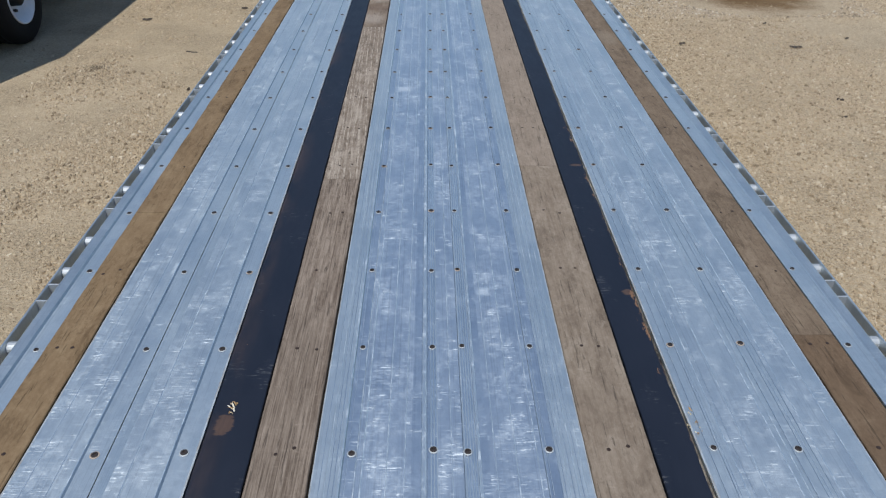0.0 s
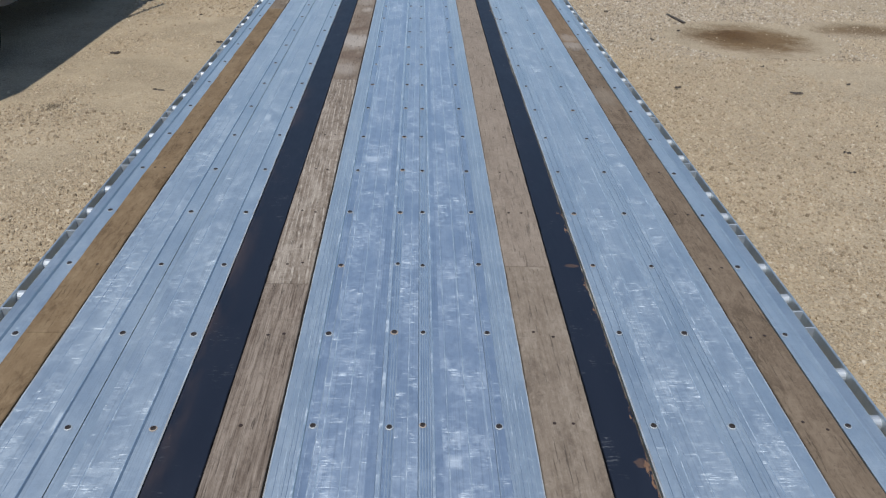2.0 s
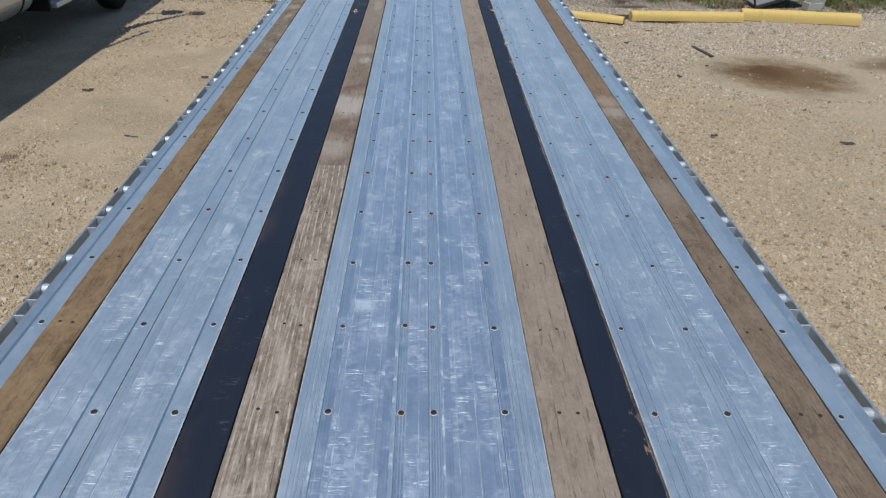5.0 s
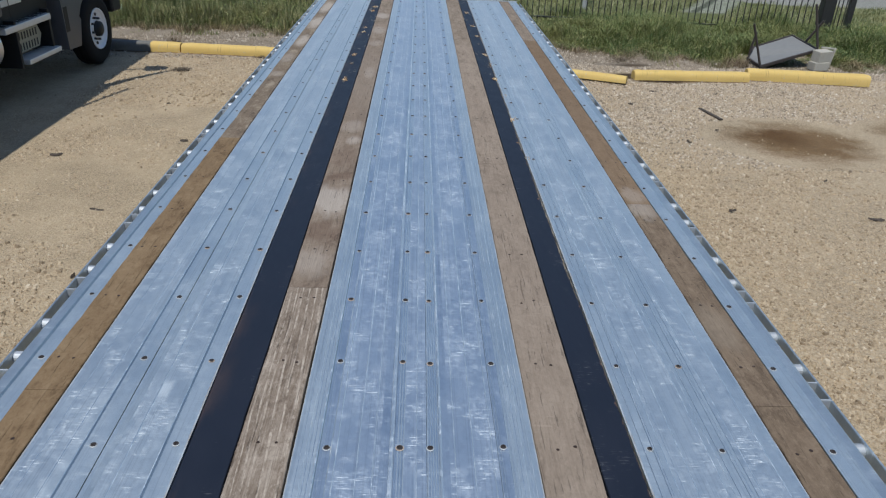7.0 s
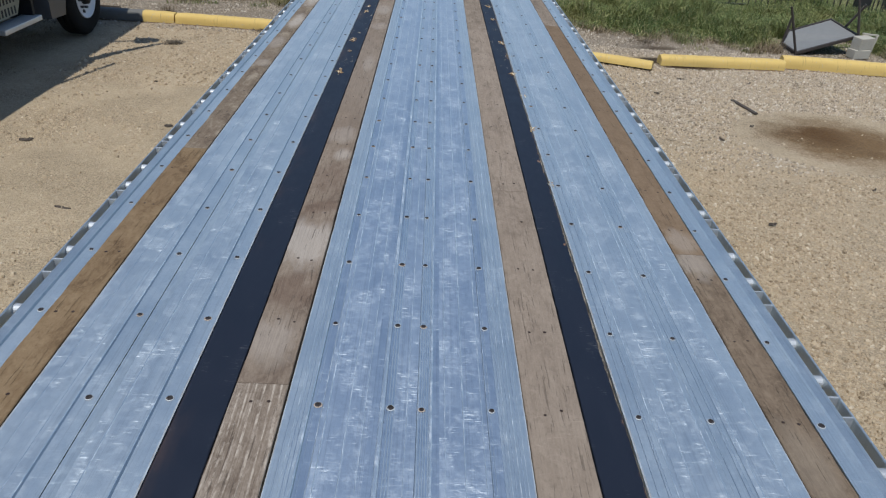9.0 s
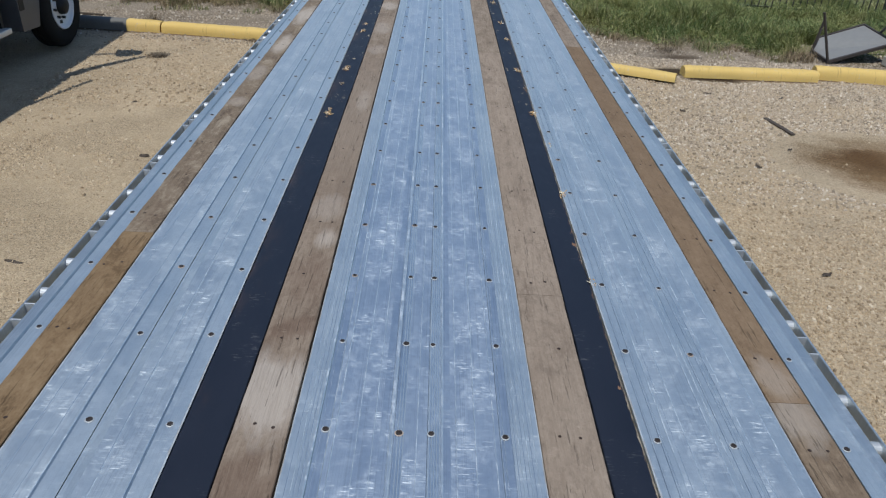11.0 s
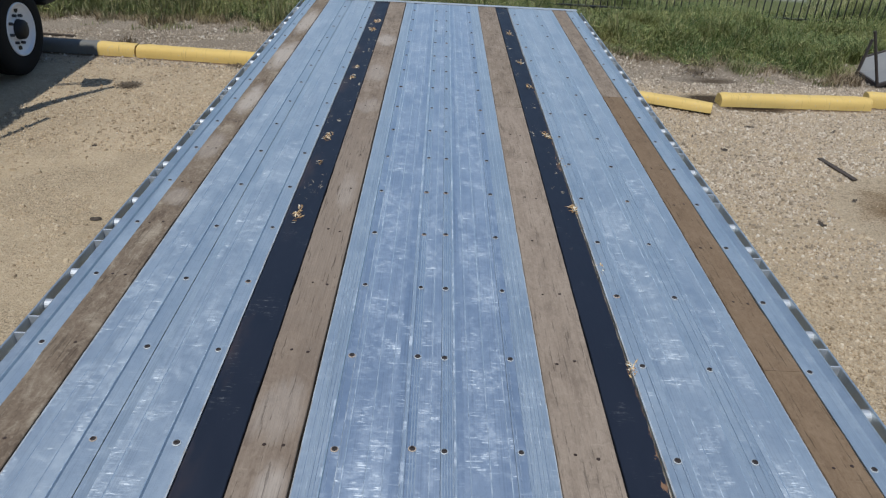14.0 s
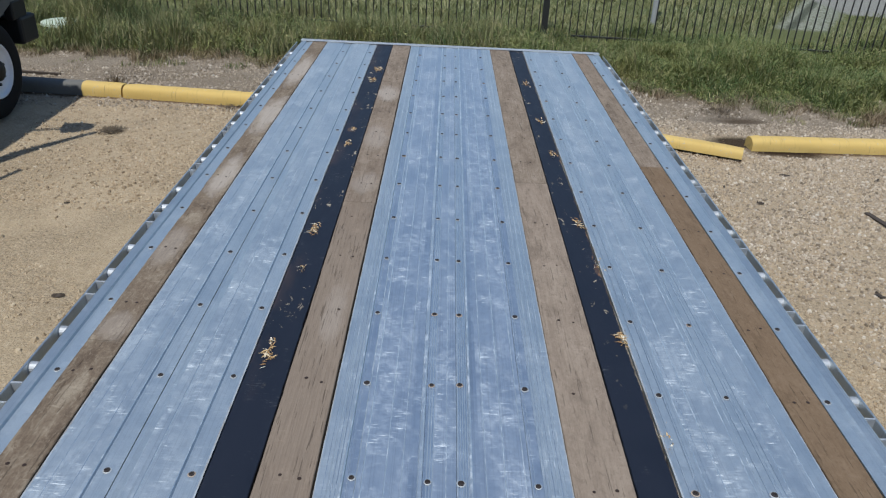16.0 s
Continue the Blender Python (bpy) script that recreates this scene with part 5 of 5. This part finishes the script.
# cab, hood, fender
bm = prism(bmesh.new(), [(10.25, 1.30), (10.25, 2.76), (10.4, 2.90), (12.70, 2.90), (12.86, 2.80), (13.15, 1.86), (13.2, 1.30)], XS - 2.28, XS - 0.03)
bmesh.ops.bevel(bm, geom=bm.edges[:], offset=0.035, segments=2, affect="EDGES")
cab = part("cab", bm, cab_paint, truck, "grey cab")
part("side_window", prism(bmesh.new(), [(10.85, 1.86), (10.85, 2.6), (12.35, 2.6), (12.6, 1.86)], XS - 0.032, XS - 0.024), glass_dark, cab, "dark side window")
part("windshield", box(bmesh.new(), XS - 2.1, XS - 0.25, -0.42, 0.42, -0.004, 0.004, turn=Matrix.Translation((0, 13.012, 2.33)) @ Matrix.Rotation(radians(-72.9), 4, "X")), glass_dark, cab, "dark windshield")
part("door_seam", box(bmesh.new(), XS - 0.032, XS - 0.0285, 10.62, 10.632, 1.1, 2.55), black_plastic, cab)
part("door_handle", box(bmesh.new(), XS - 0.035, XS - 0.00, 10.7, 10.88, 1.58, 1.63, 0.008), black_plastic, cab)
# hood with an open wheel arch
arch = [(13.04 + 0.62 * math.cos(a), 0.51 + 0.60 * math.sin(a)) for a in [radians(q) for q in range(0, 181, 15)]]
low = [(y, z) for y, z in arch if z > 0.75]
outline = [(12.1, 1.31), (13.19, 1.34), (13.75, 1.34), (13.95, 1.28), (14.02, 1.16), (13.66, 1.16)] + [(y, z) for y, z in low if y < 13.40] + [(12.54, 0.75), (12.42, 0.40), (12.02, 0.42), (11.97, 1.295)]
bm = prism(bmesh.new(), outline, XS - 2.30, XS - 0.03)
hood = part("hood", bm, cab_paint, truck, "grey hood and fender")
part("fender_vent", box(bmesh.new(), XS - 0.035, XS - 0.026, 12.02, 12.14, 0.66, 1.0, 0.004), black_plastic, hood, "dark recess in the fender")
part("wheel_well", prism(bmesh.new(), [(y, z) for y, z in [(13.67, 0.72)] + low + [(12.57, 0.72)]], XS - 0.40, XS - 0.36), black_plastic, hood)
part("headlight", box(bmesh.new(), XS - 0.42, XS - 0.1, 13.985, 14.03, 1.0, 1.22, 0.02), tank_metal, hood, "clear headlight")
part("grille", box(bmesh.new(), XS - 1.75, XS - 0.55, 13.99, 14.04, 0.95, 1.24, 0.015), black_plastic, hood, "dark grille")
bm = box(bmesh.new(), XS - 2.30, XS + 0.0, 13.70, 14.06, 0.67, 0.98, 0.035)
box(bm, XS - 0.13, XS - 0.02, 13.62, 13.92, 0.96, 1.17, 0.02)
part("bumper", bm, black_plastic, truck, "black front bumper")
part("cab_underside", box(bmesh.new(), XS - 2.2, XS - 0.16, 10.3, 11.85, 0.95, 1.31), black_plastic, cab, "dark cab underside")
part("sill_trim", box(bmesh.new(), XS - 0.10, XS - 0.055, 10.30, 11.0, 1.22, 1.30, 0.01), step_metal, cab, "pale sill trim")
# steps with slotted side panel
st = part("step_frame", box(box(box(bmesh.new(), XS - 0.40, XS - 0.03, 10.66, 10.71, 0.46, 1.04, 0.006), XS - 0.40, XS - 0.06, 11.62, 11.67, 0.50, 1.04, 0.006), XS - 0.42, XS - 0.39, 10.66, 11.66, 0.5, 1.04), black_plastic, truck, "black step bracket")
part("lower_step", box(bmesh.new(), XS - 0.22, XS + 0.02, 10.77, 11.68, 0.485, 0.55, 0.012), step_metal, st, "worn pale step tread")
part("upper_step", box(bmesh.new(), XS - 0.26, XS - 0.02, 10.42, 11.62, 0.915, 0.995, 0.012), step_metal, st, "worn pale step tread")
for y in np.arange(10.5, 11.6, 0.12):
    part("tread_groove", box(bmesh.new(), XS - 0.2, XS - 0.08, y, y + 0.07, 0.994, 0.998), black_plastic, st)
panel = part("slotted_panel", prism(bmesh.new(), [(10.76, 0.60), (10.72, 0.74), (10.80, 0.88), (11.44, 0.88), (11.52, 0.74), (11.42, 0.60)], XS - 0.16, XS - 0.145), slot_panel, st, "pale slotted step panel")
for z in (0.665, 0.80):
    for y in np.arange(10.84, 11.42, 0.075):
        part("slot", box(bmesh.new(), XS - 0.146, XS - 0.142, y, y + 0.032, z - 0.045, z + 0.045), black_plastic, panel)
# fuel tank
tank_bm = tube(bmesh.new(), (XS - 0.33, 9.0, 0.80), (XS - 0.33, 10.36, 0.80), 0.29, seg=32)
bmesh.ops.bevel(tank_bm, geom=[e for e in tank_bm.edges if len(e.link_faces) == 2 and any(len(f.verts) > 4 for f in e.link_faces)], offset=0.03, segments=2, affect="EDGES")
tank = part("fuel_tank", tank_bm, tank_metal, truck, "round silver fuel tank")
for y in (9.3, 10.05):
    part("tank_strap", tube(bmesh.new(), (XS - 0.33, y, 0.80), (XS - 0.33, y + 0.05, 0.80), 0.295, seg=32), black_plastic, tank)
# side mirror on its bracket, then an unseen arm and rod added to cast shadows
mir = part("mirror_bracket", tube(bmesh.new(), (XS - 0.04, 11.70, 2.30), (XS + 0.64, 11.92, 2.34), 0.016, seg=8), black_plastic, truck)
part("lower_arm", tube(bmesh.new(), (XS - 0.04, 11.80, 1.95), (XS + 0.56, 11.95, 2.02), 0.014, seg=8), black_plastic, mir)
bm = prism(bmesh.new(), [(-0.36, 2.10), (-0.30, 2.34), (-0.44, 2.44), (-0.62, 2.36), (-0.68, 2.16), (-0.58, 1.90), (-0.46, 1.84)], -0.045, 0.045)
bmesh.ops.transform(bm, matrix=Matrix.Translation((XS, 11.905, 0)) @ Matrix.Rotation(radians(90), 4, "Z"), verts=bm.verts)
part("mirror_head", bm, black_plastic, mir, "black side mirror")
pts = [Vector((XS - 0.02 + 0.60 * u, 10.30 + 0.95 * u ** 0.8, 3.46 - 0.10 * u)) for u in (0, 0.2, 0.4, 0.6, 0.8, 1.0)]
bm = bmesh.new()
for a, b in zip(pts, pts[1:]):
    tube(bm, a, b, 0.085 - 0.055 * (a - pts[0]).length / (pts[-1] - pts[0]).length, 0.085 - 0.055 * (b - pts[0]).length / (pts[-1] - pts[0]).length, seg=10)
part("shadow_arm", bm, black_plastic, truck)
part("shadow_rod", tube(bmesh.new(), (XS + 0.03, 9.1, 3.44), (XS + 0.32, 10.1, 3.44), 0.028, seg=8), black_plastic, truck)


# ---- parking kerbs ----
def kerb(length, seed, label, bare=0.0, high=1.0):
    """A moulded concrete stop with rounded shoulders and chipped ends, along x from its middle."""
    r = random.Random(seed)
    sec = [(-0.105, 0.0), (-0.104, 0.045), (-0.099, 0.080), (-0.087, 0.106), (-0.068, 0.122), (-0.040, 0.130), (0.0, 0.132), (0.040, 0.130), (0.068, 0.122), (0.087, 0.106), (0.099, 0.080), (0.105, 0.0)]
    sec = [(1.06 * y, 1.16 * high * z) for y, z in sec]
    n, m = 26, len(sec)
    vs, fs = [], []
    for i in range(n + 1):
        x = -length / 2 + length * i / n
        ends = min(i, n - i)
        k = {0: 0.93, 1: 0.99}.get(ends, 1.0)
        for y, z in sec:
            c = 0.006 * noise.noise((x * 6 + seed * 9, y * 20, z * 20)) + (0.008 * noise.noise((x * 17, z * 30, seed)) if ends < 2 else 0)
            vs.append((x + (c if ends == 0 else 0), y * k + c, z * k + (c if z > 0.02 else 0)))
    for i in range(n):
        for j in range(m - 1):
            p = i * m + j
            fs.append((p, p + 1, p + m + 1, p + m))
    fs += [tuple(range(m)), tuple(range((n + 1) * m - 1, n * m - 1, -1))]
    split = -length / 2 + bare * length
    mi = [1 if bare and vs[q[0]][0] < split - 0.001 else 0 for q in fs]
    me = mesh_of("parking_kerb", vs, fs, [kerb_mat, shade_toned_concrete], mi, smooth=True)
    bm = bmesh.new()
    bm.from_mesh(me)
    bmesh.ops.recalc_face_normals(bm, faces=bm.faces)
    for e in bm.edges:
        e.smooth = len(e.link_faces) == 2 and all(len(q.verts) == 4 for q in e.link_faces)
    bm.to_mesh(me)
    bm.free()
    return tagged(new("parking_kerb", me), label, "kerb", "parking kerbs")


def laid(ob, x0, y0, x1, y1, tilt=0.0, z=-0.005):
    ob.matrix_basis = pose((x0 + x1) / 2, (y0 + y1) / 2, z, tilt, 0, math.degrees(math.atan2(y1 - y0, x1 - x0)))


laid(kerb(1.85, 1, "yellow painted concrete kerb, weeds at its joint"), *KERBS[0])
laid(kerb(1.85, 2, "bare grey concrete kerb, darkened as truck shade, with one yellow painted end", 0.71), *KERBS[1])
laid(kerb(1.80, 3, "shifted yellow concrete kerb lying askew on the gravel", high=0.72), *KERBS[2], -5, 0.012)
laid(kerb(1.95, 4, "yellow painted concrete kerb with cracked paint", high=0.92), *KERBS[3])
laid(kerb(2.00, 5, "yellow painted concrete kerb in front of the overturned table", high=1.18), *KERBS[4])

# ---- fence ----
FY = 0.0
fence = thing("metal_fence", "black wrought iron picket fence standing in tall grass", "fence", at=(0, 18.53, 0))
fence.rotation_euler = (0, 0, radians(-3.72))
picket_bm = bmesh.new()
box(picket_bm, -0.009, 0.009, -0.009, 0.009, 0.02, 1.72)
picket = bm_mesh("picket", picket_bm, fence_paint)
for i in range(150):
    x = -10.9 + 0.1345 * i
    if x < 8.9:
        o = part("picket", picket, None, fence)
        o.location = (x + rng.uniform(-0.006, 0.006), FY, 0)
        o.rotation_euler = (rng.uniform(-0.004, 0.004), rng.uniform(-0.008, 0.008), 0)
for z in (0.12, 1.45):
    part("rail", box(bmesh.new(), -10.95, 9.05, FY - 0.02, FY + 0.02, z - 0.017, z + 0.017, 0.003), fence_paint, fence)
for x, w in ((-10.95, 0.05), (-5.69, 0.05), (1.70, 0.055), (9.57, 0.06)):
    bm = box(bmesh.new(), x - w, x + w, FY - w, FY + w, -0.1, 1.82, 0.004)
    box(bm, x - w - 0.012, x + w + 0.012, FY - w - 0.012, FY + w + 0.012, 1.82, 1.85, 0.004)
    part("post", bm, fence_paint, fence)
part("gate_box", box(bmesh.new(), 8.93, 9.18, FY - 0.12, FY + 0.12, 0.1, 1.5, 0.01), fence_paint, fence, "black gate column")
for x in (9.28, 9.37, 9.46):
    o = part("picket", picket, None, fence)
    o.location = (x, FY, 0)
part("rail", box(bmesh.new(), 9.18, 9.57, FY - 0.018, FY + 0.018, 0.12, 0.16, 0.003), fence_paint, fence)
pole = thing("utility_pole", "grey galvanised pole standing in the field grass", "pole")
part("shaft", tube(bmesh.new(), (4.17, 20.5, -0.1), (4.17, 20.5, 3.2), 0.055, seg=20), pole_grey, pole)
part("cap", tube(bmesh.new(), (4.17, 20.5, 3.2), (4.17, 20.5, 3.24), 0.06, 0.03, seg=20), pole_grey, pole)

# ---- overturned table with its block ----
table = thing("overturned_table", "overturned metal-framed table with grey top and black legs", "table")
TN, TR, TF, TL, TB = Vector((6.13, 14.32, 0.02)), Vector((7.22, 14.55, 0.30)), Vector((7.08, 15.32, 0.405)), Vector((6.32, 15.18, 0.185)), Vector((6.13, 14.90, 0.04))    # TB: its bent corner
TUP = (TR - TN).cross(TF - TN).normalized()
bm = bmesh.new()
low = [bm.verts.new(p - TUP * 0.01) for p in (TN, TR, TF, TL, TB)]
top = [bm.verts.new(p + TUP * 0.01) for p in (TN, TR, TF, TL, TB)]
bm.faces.new(low[::-1])
bm.faces.new(top)
for i in range(5):
    bm.faces.new((low[i], low[(i + 1) % 5], top[(i + 1) % 5], top[i]))
bmesh.ops.triangulate(bm, faces=[q for q in bm.faces if len(q.verts) == 5])
part("table_top", bm, table_top, table)
for a, b in ((TN, TR), (TR, TF), (TF, TL), (TL, TB), (TB, TN)):
    bm = box(bmesh.new(), -0.02, 0.02, -0.025, 0.025, -(b - a).length / 2 - 0.02, (b - a).length / 2 + 0.02, 0.004,
             Matrix.Translation((a + b) / 2) @ (b - a).to_track_quat("Z", "Y").to_matrix().to_4x4())
    part("edge_bar", bm, table_steel, table, "black steel edge bar")
for a, b in ((TN, TN + Vector((-0.27, 0.02, 0.73))), (TB, TB + Vector((0.06, 0.0, 0.48))), (TR, TR + Vector((-0.18, 0.10, 0.78))), ((TR + TF) / 2, (TR + TF) / 2 + Vector((0.20, -0.1, 0.42)))):
    part("leg", tube(bmesh.new(), a, b, 0.021, seg=10), table_steel, table)
block = thing("concrete_block", "cracked grey concrete block propping the table", "block")
part("block_body", box(bmesh.new(), -0.15, 0.15, -0.10, 0.10, 0.0, 0.15, 0.012, pose(7.22, 14.40, -0.02, 0, 0, 12)), concrete, block)
part("block_top", box(bmesh.new(), -0.14, 0.15, -0.10, 0.09, 0.0, 0.20, 0.012, pose(7.24, 14.42, 0.13, 4, -2, 20)), concrete, block)
bm = bmesh.new()
box(bm, -0.018, 0.018, -0.018, 0.018, 0.0, 0.34, 0.004, pose(7.46, 14.50, 0.0, 0, 8, 0))
box(bm, -0.26, 0.02, -0.018, 0.018, 0.0, 0.03, 0.004, pose(7.52, 14.52, 0.325, 0, 4, 0))
tagged(new("white_frame_piece", bm_mesh("white_frame_piece", bm, concrete)), "pale broken frame piece leaning on the block", "frame")

# ---- small things on the ground ----
def strip_of(name, x0, y0, x1, y1, w, h, mat, label, cat):
    ln = math.hypot(x1 - x0, y1 - y0)
    bm = box(bmesh.new(), -ln / 2, ln / 2, -w / 2, w / 2, 0, h, min(w, h) * 0.25)
    for v in bm.verts:
        v.co.z += 0.006 * noise.noise((v.co.x * 5, x0, 0))
    ob = new(name, bm_mesh(name, bm, mat))
    ob.matrix_basis = pose((x0 + x1) / 2, (y0 + y1) / 2, 0.0, 0, 0, math.degrees(math.atan2(y1 - y0, x1 - x0)))
    return tagged(ob, label, cat)


strip_of("rubber_strip", 4.05, 11.47, 4.17, 10.93, 0.055, 0.016, stick_mat, "dark weathered strip lying on the gravel", "debris")
strip_of("metal_rod", -5.95, 14.91, -5.20, 14.84, 0.028, 0.03, stick_mat, "dark rod lying behind the kerb", "rod")


def bark_chip(x, y, a, ln, seed):
    """A thin splintered piece of bark, tapering unevenly to both ends."""
    r = random.Random(seed)
    n, vs, fs = 5, [], []
    for i in range(n):
        u = i / (n - 1)
        w = ln * 0.15 * (0.35 + math.sin(math.pi * u) * r.uniform(0.6, 1.1))
        cy, cz = ln * r.uniform(-0.05, 0.05), 0.012 + 0.012 * r.random()
        px = (u - 0.5) * ln
        vs += [(px, cy - w, 0.0), (px + r.uniform(-1, 1) * ln * 0.05, cy, cz), (px, cy + w, 0.0)]
    for i in range(n - 1):
        k = 3 * i
        fs += [(k, k + 3, k + 4, k + 1), (k + 1, k + 4, k + 5, k + 2), (k + 2, k + 5, k + 3, k)]
    fs += [(0, 1, 2), (3 * n - 1, 3 * n - 2, 3 * n - 3)]
    ob = new("bark_chip", mesh_of("bark_chip", vs, fs, stick_mat))
    ob.matrix_basis = pose(x, y, -0.004, 0, 0, a)
    tagged(ob, "dark brown chip of bark on the gravel", "bark chip", "bark chips on the lot")


for i, (x, y, a, ln) in enumerate(((4.597, 12.34, 40, 0.10), (3.62, 12.37, -10, 0.11), (3.93, 10.45, 20, 0.06), (2.85, 11.98, 70, 0.07), (3.08, 11.6, -30, 0.07), (4.50, 7.66, -15, 0.15),
                                   (3.115, 7.79, 10, 0.08), (4.50, 8.68, 30, 0.06), (4.21, 5.88, -25, 0.07), (4.03, 5.42, 5, 0.06), (3.39, 9.93, 110, 0.09), (-2.68, 9.42, 12, 0.09),
                                   (-2.89, 7.43, -8, 0.14), (-3.874, 8.85, 25, 0.13), (4.9, 6.6, 60, 0.05), (5.3, 8.0, 0, 0.05), (-3.3, 10.9, 30, 0.05), (-2.6, 6.2, 80, 0.06))):
    bark_chip(x, y, a, ln, 40 + i)


def tuft(x, y, radius, tall, count, mat, label, seed, name="weed_tuft", lie=1.0):
    r = random.Random(seed)
    vs, fs = [], []
    for _ in range(count):
        a, q = r.uniform(0, 6.28), r.random() * radius
        bx, by, b, ln, h, w = q * math.cos(a), q * math.sin(a), r.uniform(0, 6.28), lie * tall * r.uniform(0.2, 0.8), tall * r.uniform(0.3, 1.0) / lie, r.uniform(0.0015, 0.004)
        dx, dy, k = math.cos(b), math.sin(b), len(vs)
        vs += [(bx - dy * w, by + dx * w, -0.02), (bx + dy * w, by - dx * w, -0.02), (bx + dx * ln * 0.45 + dy * w, by + dy * ln * 0.45 - dx * w, h * 0.7), (bx + dx * ln * 0.45 - dy * w, by + dy * ln * 0.45 + dx * w, h * 0.7), (bx + dx * ln, by + dy * ln, h)]
        fs += [(k, k + 1, k + 2, k + 3), (k + 3, k + 2, k + 4)]
    ob = new(name, mesh_of(name, vs, fs, mat))
    ob.location = (x, y, 0)
    tagged(ob, label, "weed", kind="stuff")


tuft(-3.67, 12.79, 0.12, 0.06, 520, twig_mat, "dry brown weed tuft on the gravel", 1, lie=2.6)
tuft(-3.80, 6.86, 0.15, 0.035, 200, twig_mat, "flattened dry weed on the gravel", 6, lie=2.6)
tuft(-2.62, 13.80, 0.13, 0.08, 170, twig_mat, "dry weeds at the foot of the kerb", 2, lie=2.6)
tuft(-4.22, 14.28, 0.10, 0.27, 120, twig_mat, "small weed sprouting behind the kerb", 3)
tuft(3.7, 14.62, 0.30, 0.06, 260, twig_mat, "dry trampled weeds on the verge", 4, lie=2.6)
tuft(4.35, 14.72, 0.24, 0.16, 220, grass_dry, "pale grass tuft on the verge", 5)

lid = thing("round_lid", "pale green round lid on a low riser in the grass", "lid")
part("riser", tube(bmesh.new(), (*LID, -0.03), (*LID, 0.09), 0.29, seg=36), lid_mat, lid)
part("rim_plate", tube(bmesh.new(), (*LID, 0.09), (*LID, 0.13), 0.33, 0.32, seg=36), lid_mat, lid)
part("crown", tube(bmesh.new(), (*LID, 0.13), (*LID, 0.16), 0.28, 0.16, seg=36), lid_mat, lid)
